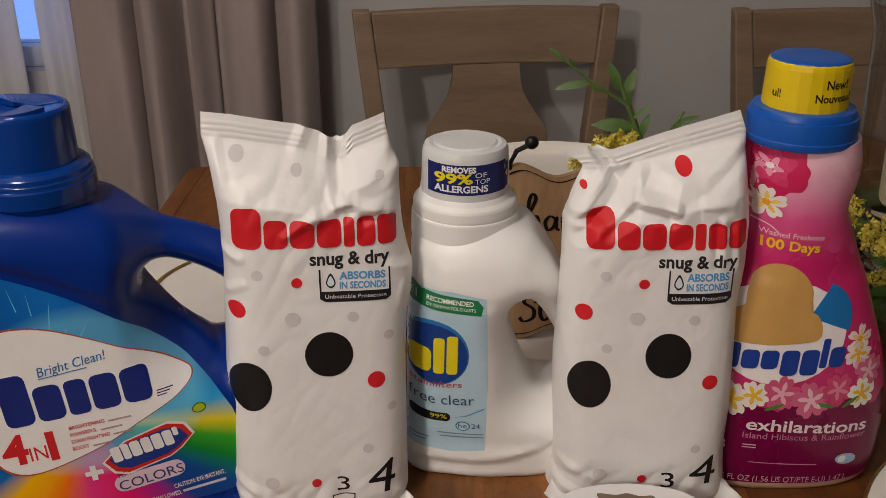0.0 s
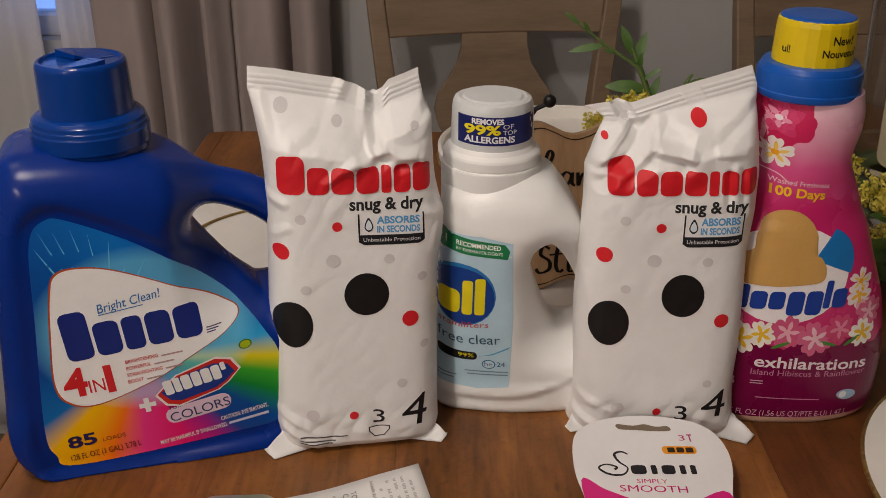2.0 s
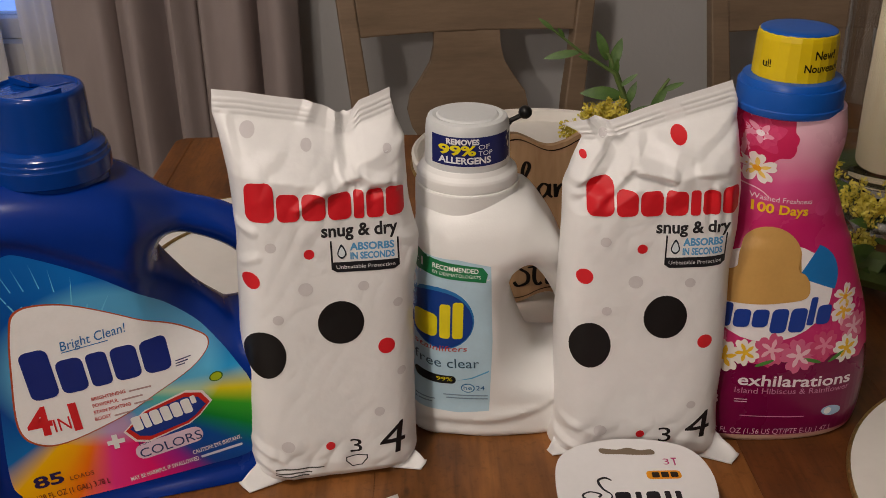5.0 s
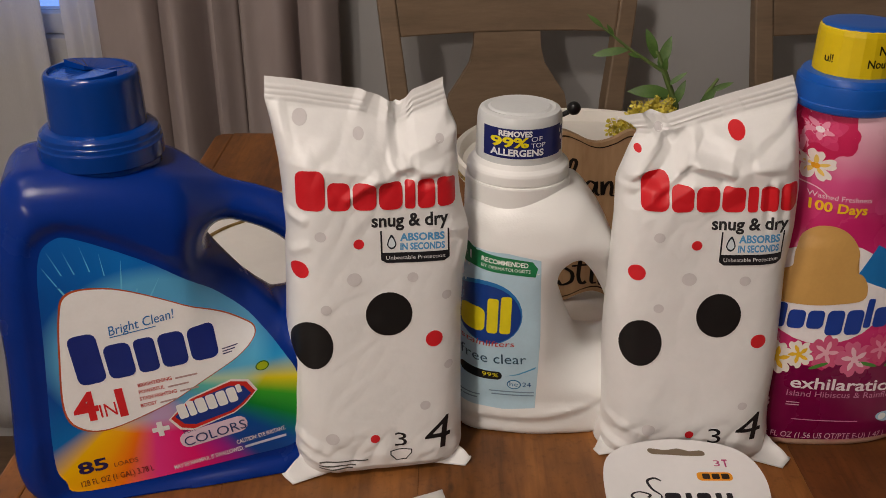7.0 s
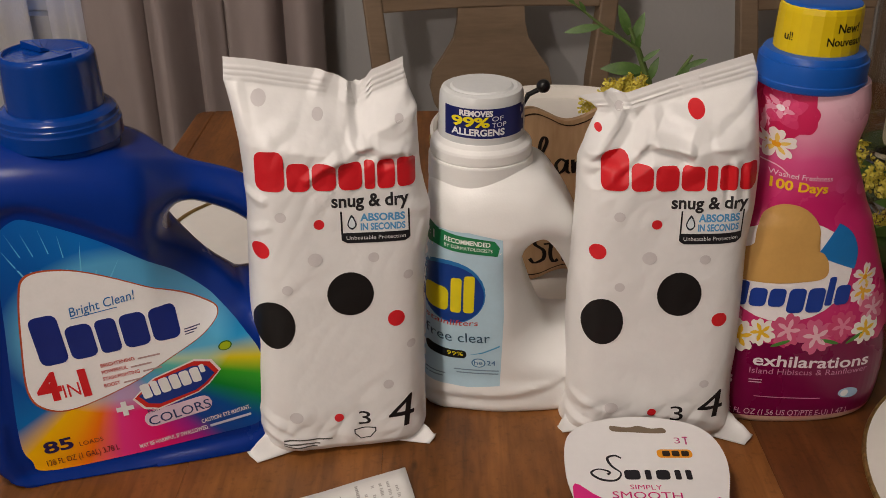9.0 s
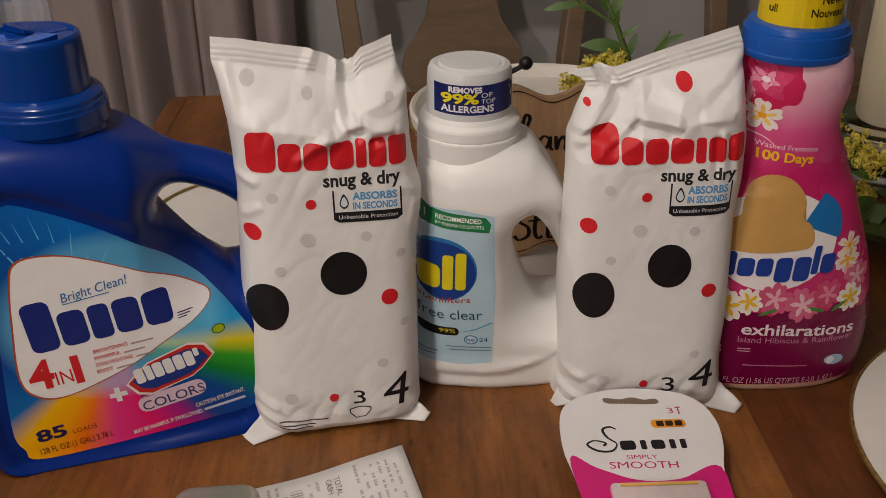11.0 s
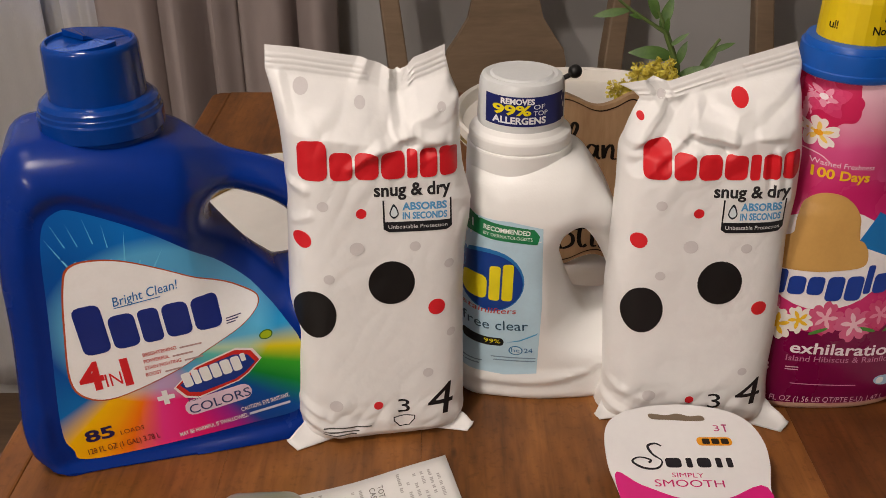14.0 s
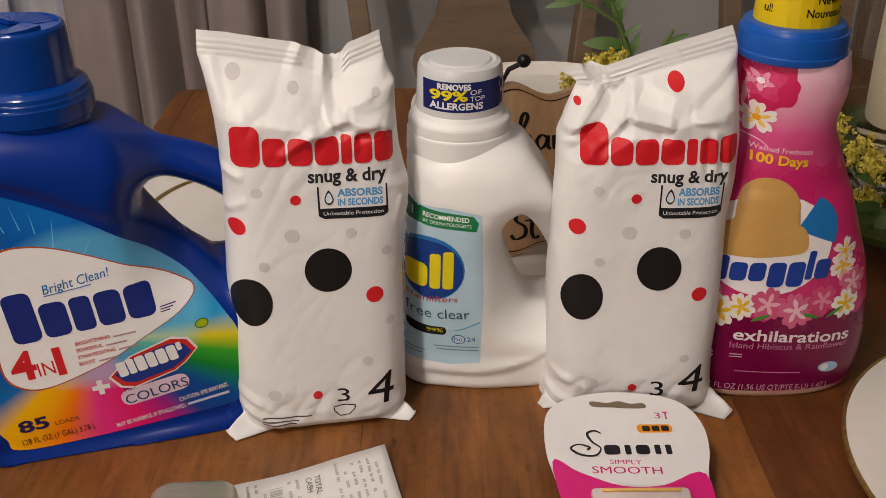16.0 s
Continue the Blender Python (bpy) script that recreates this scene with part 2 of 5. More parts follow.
def crisp(profile, e=0.0005):
    """Holds the flat stretches of a turned outline flat, with narrow rounded edges."""
    out = [profile[0]]
    for (r0, z0), (r1, z1) in zip(profile, profile[1:]):
        d = math.hypot(r1 - r0, z1 - z0)
        if d > 3 * e and r1 > 0:
            out += [(r0 + (r1 - r0) * e / d, z0 + (z1 - z0) * e / d), (r1 - (r1 - r0) * e / d, z1 - (z1 - z0) * e / d)]
        out.append((r1, z1))
    return out


def lathe(profile, seg=48, cx=0.0, cy=0.0, ripple=None):
    """Turns (radius, height) pairs about the upright axis at cx, cy; a radius of 0 closes an end."""
    verts, faces, rings = [], [], []
    for k, (r, z) in enumerate(profile):
        if r <= 1e-6:
            rings.append([len(verts)])
            verts.append((cx, cy, z))
            continue
        rings.append(list(range(len(verts), len(verts) + seg)))
        for i in range(seg):
            a = 2 * math.pi * i / seg
            q = r * (ripple(k, a) if ripple else 1)
            verts.append((cx + q * math.cos(a), cy + q * math.sin(a), z))
    for a, b in zip(rings, rings[1:]):
        for i in range(seg):
            j = (i + 1) % seg
            if len(a) == 1 and len(b) > 1:
                faces.append((a[0], b[j], b[i]))
            elif len(b) == 1 and len(a) > 1:
                faces.append((a[i], a[j], b[0]))
            elif len(a) > 1:
                faces.append((a[i], a[j], b[j], b[i]))
    return mesh(verts, faces)


def tube(points, radii, seg=10):
    """A round bar along a line of points."""
    verts, faces = [], []
    pts = [Vector(p) for p in points]
    for k, p in enumerate(pts):
        d = (pts[min(k + 1, len(pts) - 1)] - pts[max(k - 1, 0)]).normalized()
        s = d.cross(Vector((0.31, 0.2, 0.93))).normalized()
        t = d.cross(s)
        r = radii[k] if isinstance(radii, (list, tuple)) else radii
        for i in range(seg):
            a = 2 * math.pi * i / seg
            verts.append(p + s * r * math.cos(a) + t * r * math.sin(a))
    for k in range(len(pts) - 1):
        for i in range(seg):
            j = (i + 1) % seg
            faces.append((k * seg + i, k * seg + j, (k + 1) * seg + j, (k + 1) * seg + i))
    n = len(pts) - 1
    faces.append(tuple(range(seg - 1, -1, -1)))
    faces.append(tuple(n * seg + i for i in range(seg)))
    return mesh(verts, faces)


def smooth_loop(pts, steps=8):
    """A closed curve through the points."""
    p = [Vector(q) for q in pts]
    n, out = len(p), []
    for i in range(n):
        a, b, c, d = p[i - 1], p[i], p[(i + 1) % n], p[(i + 2) % n]
        for k in range(steps):
            t = k / steps
            out.append(0.5 * (2 * b + (c - a) * t + (2 * a - 5 * b + 4 * c - d) * t * t + (3 * b - a - 3 * c + d) * t ** 3))
    return [(q.x, q.y) for q in out]


def signed(poly, X, Z):
    """Distance to a closed line, below nought inside it."""
    d = np.full(X.shape, 1e9)
    inside = np.zeros(X.shape, bool)
    n = len(poly)
    for i in range(n):
        (ax, az), (bx, bz) = poly[i], poly[(i + 1) % n]
        ex, ez = bx - ax, bz - az
        wx, wz = X - ax, Z - az
        t = np.clip((wx * ex + wz * ez) / max(ex * ex + ez * ez, 1e-12), 0, 1)
        d = np.minimum(d, (wx - ex * t) ** 2 + (wz - ez * t) ** 2)
        hit = ((az > Z) != (bz > Z)) & (X < ex * (Z - az) / (ez if abs(ez) > 1e-12 else 1e-12) + ax)
        inside ^= hit
    d = np.sqrt(d)
    return np.where(inside, -d, d)


def skin(F, origin, h):
    """The surface at nought of a field of distances on a grid."""
    s = F < 0
    nx, ny, nz = F.shape
    acc = np.zeros((nx - 1, ny - 1, nz - 1, 3))
    cnt = np.zeros((nx - 1, ny - 1, nz - 1))
    for ax in range(3):
        o = [a for a in range(3) if a != ax]
        for u in (0, 1):
            for v in (0, 1):
                lo = [slice(None)] * 3
                lo[ax] = slice(0, -1)
                for a, w in zip(o, (u, v)):
                    lo[a] = slice(w, F.shape[a] - 1 + w)
                hi = list(lo)
                hi[ax] = slice(1, None)
                A, B = F[tuple(lo)], F[tuple(hi)]
                c = s[tuple(lo)] != s[tuple(hi)]
                t = np.where(c, A / np.where(c, A - B, 1), 0)
                acc[..., ax] += np.where(c, t, 0)
                acc[..., o[0]] += c * u
                acc[..., o[1]] += c * v
                cnt += c
    cell = cnt > 0
    idx = -np.ones(cell.shape, int)
    idx[cell] = np.arange(cell.sum())
    ijk = np.argwhere(cell)
    verts = np.array(origin) + h * (ijk + acc[cell] / cnt[cell][:, None])
    faces = []
    for ax in range(3):
        o = [(1, 2), (2, 0), (0, 1)][ax]
        lo, hi = [slice(None)] * 3, [slice(None)] * 3
        lo[ax], hi[ax] = slice(0, -1), slice(1, None)
        c = s[tuple(lo)] != s[tuple(hi)]
        for p in np.argwhere(c):
            if p[o[0]] == 0 or p[o[1]] == 0 or p[o[0]] >= cell.shape[o[0]] or p[o[1]] >= cell.shape[o[1]]:
                continue
            q = []
            for du, dv in ((1, 1), (0, 1), (0, 0), (1, 0)):
                w = p.copy()
                w[o[0]] -= du
                w[o[1]] -= dv
                q.append(idx[tuple(w)])
            faces.append(q if s[tuple(p)] else q[::-1])
    return mesh(verts, faces)


# ---- print on surfaces ----
from mathutils.bvhtree import BVHTree


def tree_of(*obs, up=0.0):
    """For laying print on a thing: the surfaces of its parts, in the thing's own space, lowered by up for print that is raised by as much."""
    verts, faces = [], []
    for ob in obs:
        k = len(verts)
        verts += [v.co - Vector((0, 0, up)) for v in ob.data.vertices]
        faces += [tuple(k + i for i in p.vertices) for p in ob.data.polygons]
    return BVHTree.FromPolygons(verts, faces)


def lay(tree, verts, faces, lift, back=None, cell=0.005):
    """Lays a flat (x, z) print on the surface that faces -y, lifted off it by its own thickness."""
    bm = bmesh.new()
    vs = [bm.verts.new((x, 0, z)) for x, z in verts]
    for f in faces:
        try:
            bm.faces.new([vs[i] for i in f])
        except ValueError:
            pass
    bmesh.ops.triangulate(bm, faces=bm.faces[:])
    for _ in range(5):
        long = [e for e in bm.edges if e.calc_length() > cell]
        if not long:
            break
        bmesh.ops.subdivide_edges(bm, edges=long, cuts=1)
        bmesh.ops.triangulate(bm, faces=bm.faces[:])
    bmesh.ops.triangulate(bm, faces=bm.faces[:])
    for v in bm.verts:
        hit = tree.ray_cast(Vector((v.co.x, -1.0, v.co.z)), Vector((0, 1, 0)))
        y = hit[0].y if hit[0] is not None else (back or 0.0)
        v.co.y = y - 0.4 * lift
    for f in bm.faces:
        f.normal_update()
        if f.normal.y > 0:
            f.normal_flip()
    return bm


def flat_text(s, bold=0.0):
    cu = bpy.data.curves.new("t", "FONT")
    cu.body, cu.resolution_u, cu.offset = s, 3, bold
    ob = bpy.data.objects.new("t", cu)
    me = bpy.data.meshes.new_from_object(ob)
    v = [(q.co.x, q.co.y) for q in me.vertices]
    f = [tuple(p.vertices) for p in me.polygons]
    bpy.data.objects.remove(ob)
    bpy.data.meshes.remove(me)
    return v, f


def lettering(parent, tree, s, p0, p1, height, colour, lift=0.0007, bold=0.0, slant=0.0, name="lettering"):
    """Words on a line from p0 to p1 (metres), their capitals so high."""
    v, f = flat_text(s, bold)
    x0, x1 = min(q[0] for q in v), max(q[0] for q in v)
    a, b = Vector(p0), Vector(p1)
    d = b - a
    n = Vector((-d.y, d.x)).normalized()
    out = [tuple(a + d * ((x - x0) / (x1 - x0)) + (n + d.normalized() * slant) * (y / 0.7 * height)) for x, y in v]
    return part(name, lay(tree, out, f, lift, cell=0.004), ink(colour), parent, smooth=False)


def patch(parent, tree, pts, material, lift=0.0005, name="print", label="", cell=0.003):
    if isinstance(material, str):
        material = ink(material)
    return part(name, lay(tree, pts, [tuple(range(len(pts)))], lift, cell=cell), material, parent, label, smooth=True)


def disc(cx, cz, rx, rz=None, n=28, turn=0.0):
    rz = rz or rx
    c, s = math.cos(radians(turn)), math.sin(radians(turn))
    return [(cx + rx * math.cos(a) * c - rz * math.sin(a) * s, cz + rx * math.cos(a) * s + rz * math.sin(a) * c) for a in (2 * math.pi * i / n for i in range(n))]


def bar(p0, p1, height, r=0.25, slant=0.0):
    """A rounded block standing on the line from p0 to p1."""
    a, b = Vector(p0), Vector(p1)
    d = b - a
    w = d.length
    d.normalize()
    n = Vector((-d.y, d.x)) + d * slant
    r = min(w, height) * r
    out = []
    for cx, cy, a0 in ((w - r, r, -90), (w - r, height - r, 0), (r, height - r, 90), (r, r, 180)):
        for k in range(4):
            t = radians(a0 + 30 * k)
            out.append(tuple(a + d * (cx + r * math.cos(t)) + n * (cy + r * math.sin(t))))
    return out


def word_blocks(parent, tree, p0, p1, height, widths, tall, colour, lift=0.0008, gap=0.12, name="wordmark_block", slant=0.0, cell=0.003):
    """A wordmark as plain blocks, one for each letter."""
    total = sum(widths) + gap * (len(widths) - 1)
    a, b = Vector(p0), Vector(p1)
    t = 0.0
    for w, k in zip(widths, tall):
        low, high = (k if isinstance(k, tuple) else (0.0, k))
        n = Vector((-(b - a).y, (b - a).x)).normalized()
        q0, q1 = a + (b - a) * (t / total) + n * low * height, a + (b - a) * ((t + w) / total) + n * low * height
        patch(parent, tree, bar(q0, q1, height * (high - low), 0.28, slant), colour, lift, name, cell=cell)
        t += w + gap


# ---- room ----
def wall_piece(name, x0, x1, y0, y1, z0, z1, material, label, category="wall"):
    return tagged(part(name, box(x0, x1, y0, y1, z0, z1), material, smooth=False), label, category, kind="structure")


WY = 1.515
wall_piece("floor", -2.2, 2.8, -2.8, 1.8, -0.1, 0.0, M_FLOOR, "brown wooden floor under the dining table", "floor")
wall_piece("ceiling", -2.2, 2.8, -2.8, 1.8, 2.5, 2.6, M_CEIL, "plain white painted room ceiling", "ceiling")
wall_piece("wall_north", -0.46, 2.7, WY, WY + 0.12, 0, 2.5, M_WALL, "grey painted wall behind the dining chairs")
wall_piece("wall_north_sill", -1.5, -0.46, WY, WY + 0.12, 0, 0.8, M_WALL, "grey painted wall below the curtained window")
wall_piece("wall_north_head", -1.5, -0.46, WY, WY + 0.12, 2.15, 2.5, M_WALL, "grey painted wall above the curtained window")
wall_piece("wall_north_end", -2.1, -1.5, WY, WY + 0.12, 0, 2.5, M_WALL, "grey painted wall beside the curtained window")
wall_piece("wall_west", -2.2, -2.1, -2.7, WY + 0.12, 0, 2.5, M_WALL, "grey painted side wall of the room")
wall_piece("wall_east", 2.7, 2.8, -2.7, WY + 0.12, 0, 2.5, M_WALL, "grey painted side wall of the room")
wall_piece("wall_south", -2.2, 2.8, -2.8, -2.7, 0, 2.5, M_WALL, "grey painted wall behind the table")
tagged(part("backdrop", box(-3.0, 1.0, 3.0, 3.02, -1, 4), M_DUSK, smooth=False), "dim blue evening light outside the window", "backdrop", kind="structure")

win = thing("window_1", pose(0, 0, 0), "white framed window with dusk blue panes", "window", kind="structure")
part("window_frame", box(-1.5, -1.44, WY + 0.03, WY + 0.09, 0.8, 2.15, 0.004), M_TRIM, win)
part("window_frame", box(-0.52, -0.46, WY + 0.03, WY + 0.09, 0.8, 2.15, 0.004), M_TRIM, win)
part("window_frame", box(-1.44, -0.52, WY + 0.03, WY + 0.09, 0.8, 0.835, 0.004), M_TRIM, win)
part("window_frame", box(-1.44, -0.52, WY + 0.03, WY + 0.09, 2.09, 2.15, 0.004), M_TRIM, win)
part("window_frame", box(-1.0, -0.95, WY + 0.032, WY + 0.088, 0.835, 2.09, 0.004), M_TRIM, win)
part("window_frame", box(-0.80, -0.77, WY + 0.034, WY + 0.086, 0.835, 2.09, 0.004), M_TRIM, win)
for x0, x1 in ((-1.44, -1.0), (-0.95, -0.80), (-0.77, -0.52)):
    pane = part("pane", box(x0, x1, WY + 0.056, WY + 0.06, 0.835, 2.09), M_GLASS, win, smooth=False)
    pane.visible_shadow = False


def drape(name, x0, x1, y, z0, z1, waves, depth, material, label, seed, lean=0.0):
    """A hanging cloth in folds."""
    rnd = random.Random(seed)
    ph = [rnd.uniform(0, 6.28) for _ in range(6)]
    nx, nz = 150, 40
    verts, faces = [], []
    for k in range(nz + 1):
        v = k / nz
        for i in range(nx + 1):
            u = i / nx
            w = u * waves * 6.283 + 0.85 * math.sin(u * 9 + ph[0]) + 0.4 * math.sin(v * 2 + u * 5 + ph[1]) + 0.5 * math.sin(u * 21 + ph[5])
            d = math.sin(w) * depth * (0.8 + 0.45 * math.sin(u * 13 + ph[2])) + 0.22 * depth * math.sin(2.3 * w + ph[3] + 1.2 * v)
            d += 0.12 * depth * math.sin(v * 11 + u * 17 + ph[4])
            verts.append((x0 + (x1 - x0) * u + lean * (1 - v) + 0.3 * depth * math.cos(w), y + d, z0 + (z1 - z0) * v))
    for k in range(nz):
        for i in range(nx):
            a = k * (nx + 1) + i
            faces.append((a, a + 1, a + nx + 2, a + nx + 1))
    ob = part(name, mesh(verts, faces), material)
    so_ = ob.modifiers.new("thick", "SOLIDIFY")
    so_.thickness = 0.002
    return tagged(ob, label, "curtain")


drape("window_curtain", -0.588, -0.203, 1.448, 0.04, 2.3, 5.0, 0.033, M_CURT, "taupe cloth curtain hanging in soft folds", 3)
drape("sheer_curtain", -1.5, -0.672, 1.488, 0.04, 2.3, 10, 0.01, M_SHEER, "thin white sheer curtain before the window", 8)
drape("sheer_curtain", -0.648, -0.53, 1.492, 0.04, 2.3, 1.5, 0.008, M_SHEER, "narrow white sheer curtain beside the taupe drape", 12)
rod = part("curtain_rod", tube([(-1.6, 1.47, 2.32), (-0.1, 1.47, 2.32)], 0.012), M_BLACKM)
tagged(rod, "black metal curtain rod above the window", "curtain rod")

# ---- dining table ----
TZ = 0.76
TL, TR, TN, TF = -0.335, 1.55, 0.14, 1.163
table = thing("dining_table", pose(0, 0, 0), "brown stained wooden dining table with plank top", "table")
NB = 14
PW = (TR - TL - 0.046) / NB
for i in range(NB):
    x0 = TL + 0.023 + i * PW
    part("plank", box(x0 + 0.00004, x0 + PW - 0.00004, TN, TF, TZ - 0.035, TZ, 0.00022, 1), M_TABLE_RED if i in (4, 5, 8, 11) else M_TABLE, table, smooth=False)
for x0, x1 in ((TL, TL + 0.0225), (TR - 0.0225, TR)):
    bm = box(x0, x1, TN, TF, TZ - 0.035, TZ)
    ed = [e for e in bm.edges if abs(e.verts[0].co.z - e.verts[1].co.z) > 0.01 and abs(e.verts[0].co.x - (TL if x0 == TL else TR)) < 0.001]
    bmesh.ops.bevel(bm, geom=ed, offset=0.016, segments=5, profile=0.5, affect="EDGES")
    bmesh.ops.bevel(bm, geom=[e for e in bm.edges if min(v.co.z for v in e.verts) > TZ - 0.001], offset=0.002, segments=2, profile=0.5, affect="EDGES")
    part("edge_board", bm, M_TABLE, table, smooth=False)
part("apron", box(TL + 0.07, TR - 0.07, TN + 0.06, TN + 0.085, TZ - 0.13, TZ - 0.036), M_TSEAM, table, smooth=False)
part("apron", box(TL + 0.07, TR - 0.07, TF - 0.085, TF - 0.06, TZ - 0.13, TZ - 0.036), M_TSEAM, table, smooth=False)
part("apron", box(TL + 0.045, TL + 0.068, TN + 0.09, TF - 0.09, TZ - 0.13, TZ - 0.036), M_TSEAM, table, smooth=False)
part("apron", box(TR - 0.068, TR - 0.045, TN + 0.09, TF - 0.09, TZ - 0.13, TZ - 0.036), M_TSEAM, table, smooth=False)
for x in (TL + 0.08, TR - 0.08):
    for y in (TN + 0.1, TF - 0.1):
        part("leg", lathe([(0, 0), (0.022, 0), (0.028, 0.05), (0.038, 0.35), (0.03, 0.5), (0.042, 0.56), (0.042, TZ - 0.037), (0, TZ - 0.037)], 20, x, y), M_TABLE, table)


# ---- dining chair ----
def dining_chair(x, y, turn=0.0):
    """A chair whose back faces away from the table; its seat runs under it."""
    c = thing("dining_chair", pose(x, y, 0, 0, 0, turn), "taupe brown wooden dining chair with shaped back splat", "chair", "chairs round the table")
    lean = lambda z: 0.10 * max(0, z - 0.45)
    for s in (-1, 1):
        bm = bmesh.new()
        rows = []
        for z, hx, w, d in ((0, 0.150, 0.016, 0.018), (0.45, 0.155, 0.017, 0.02), (0.735, 0.164, 0.015, 0.017), (0.885, 0.180, 0.0135, 0.014), (0.928, 0.184, 0.013, 0.012)):
            yb = lean(z) + (0.03 * (0.45 - z) if z < 0.45 else 0)
            rows.append([bm.verts.new((s * hx + a * w, yb + b * d, z)) for a, b in ((-1, -1), (1, -1), (1, 1), (-1, 1))])
        for a, b in zip(rows, rows[1:]):
            for i in range(4):
                bm.faces.new((a[i], a[(i + 1) % 4], b[(i + 1) % 4], b[i]))
        bm.faces.new(rows[0][::-1]); bm.faces.new(rows[-1])
        bmesh.ops.bevel(bm, geom=[e for e in bm.edges], offset=0.003, segments=2, profile=0.5, affect="EDGES")
        part("back_post", bm, M_CHAIR, c, smooth=False)
    # top rail, slightly bowed
    verts, faces = [], []
    N = 20
    for i in range(N + 1):
        u = -1 + 2 * i / N
        for z, hw in ((0.844, 0.163), (0.925, 0.170)):
            yb = lean(z) + 0.012 * (1 - u * u)
            for d in (-0.010, 0.010):
                verts.append((u * hw, yb + d, z + 0.002 * (1 - u * u)))
    for i in range(N):
        a, b = 4 * i, 4 * i + 4
        faces += [(a, b, b + 2, a + 2), (a + 1, a + 3, b + 3, b + 1), (a + 2, b + 2, b + 3, a + 3), (a, a + 1, b + 1, b)]
    faces += [(0, 2, 3, 1), (4 * N, 4 * N + 1, 4 * N + 3, 4 * N + 2)]
    ob = part("top_rail", mesh(verts, faces), M_CHAIR, c, smooth=False)
    bv = ob.modifiers.new("edge", "BEVEL")
    bv.width, bv.segments = 0.003, 2
    # vase-shaped splat
    prof = [(0.846, 0.050), (0.825, 0.051), (0.80, 0.057), (0.775, 0.073), (0.753, 0.089), (0.73, 0.094), (0.705, 0.088), (0.66, 0.06), (0.58, 0.045), (0.5, 0.05), (0.462, 0.06)]
    verts, faces = [], []
    for z, w in prof:
        for d in (-0.007, 0.007):
            for k in range(7):
                u = -1 + k / 3
                verts.append((u * w, lean(z) + 0.010 * (1 - u * u * w * w / 0.02) + d, z))
    for r in range(len(prof) - 1):
        a, b = r * 14, (r + 1) * 14
        for k in range(6):
            faces += [(a + k, b + k, b + k + 1, a + k + 1), (a + 7 + k, a + 8 + k, b + 8 + k, b + 7 + k)]
        faces += [(a, a + 7, b + 7, b), (a + 6, b + 6, b + 13, a + 13)]
    part("splat", mesh(verts, faces), M_CHAIR, c, smooth=False)
    part("seat", box(-0.2, 0.2, -0.40, 0.02, 0.425, 0.455, 0.008), M_CHAIR, c, smooth=False)
    part("back_rail", box(-0.145, 0.145, -0.008, 0.014, 0.457, 0.485, 0.003), M_CHAIR, c, smooth=False)
    for s in (-1, 1):
        part("leg", box(s * 0.175 - 0.017, s * 0.175 + 0.017, -0.385, -0.351, 0, 0.424, 0.003), M_CHAIR, c, smooth=False)
    for s in (-1, 1):
        part("stretcher", box(s * 0.16 - 0.008, s * 0.16 + 0.008, -0.35, 0.0, 0.18, 0.205, 0.002), M_CHAIR, c, smooth=False)
    return c


chair = dining_chair(0.068, 1.338, 7.5)
copy_thing(chair, pose(0.615, 1.33, 0))

# ---- blue detergent jug ----
jug = thing("detergent_jug", pose(-0.207 - 0.0139, 0.446 + 0.0485, TZ, 0, 0, 16), "large blue plastic detergent jug with handle and label", "detergent bottle")
MM = 0.001
outer = smooth_loop([(x * MM, z * MM) for x, z in ((-15, 221), (-47, 224), (-72, 222), (-84, 205), (-91, 174), (-94.5, 140), (-96, 100), (-100, 55), (-101, 28), (-95, 10), (-80, 1), (-56, 0), (0, 0), (70, 0), (92, 4), (101, 25), (104, 80), (105, 120), (102, 155), (87, 182), (45, 200), (16, 214))], 5)
hole = smooth_loop([(x * MM, z * MM) for x, z in ((33, 158), (38, 171), (54, 168), (76, 157), (90, 141), (91, 120), (85, 107), (77, 106), (70, 114), (50, 138))], 6)
H = 0.003
xs, ys, zs = np.arange(-0.12, 0.115, H), np.arange(-0.069, 0.0695, H), np.arange(-0.008, 0.24, H)
X2, Z2 = np.meshgrid(xs, zs, indexing="ij")
d_out, d_hole = signed(outer, X2, Z2), -signed(hole, X2, Z2)
k = 0.006
hh = np.clip(0.5 + 0.5 * (d_out - d_hole) / k, 0, 1)
d2 = d_out * hh + d_hole * (1 - hh) + k * hh * (1 - hh)
near = np.clip((X2 - 0.015) / 0.04, 0, 1) * np.clip((Z2 - 0.085 + (X2 - 0.05) * 0.2) / 0.05, 0, 1)
near = near * near * (3 - 2 * near)
half = 0.053 - 0.028 * near - 0.006 * np.clip((Z2 - 0.16) / 0.07, 0, 1)
label_line = smooth_loop([(x * MM, z * MM) for x, z in ((-64, 172), (-54, 187), (-38, 185), (8, 160), (45, 124), (72, 92), (82, 70), (82, 24), (40, 14), (-58, 8), (-72, 18), (-76, 40), (-69, 120))], 6)
panel = np.clip((0.0105 - signed(label_line, X2, Z2)) / 0.006, 0, 1)
panel = panel * panel * (3 - 2 * panel)
half = half - 0.0034 * panel + 0.008 * np.clip((0.008 - Z2) / 0.008, 0, 1)
R = np.minimum(0.006 + 0.021 * np.clip(Z2 / 0.06, 0, 1), half + 0.012)
q1, q2 = (d2 + R)[:, None, :], np.abs(ys)[None, :, None] - (half - R)[:, None, :]
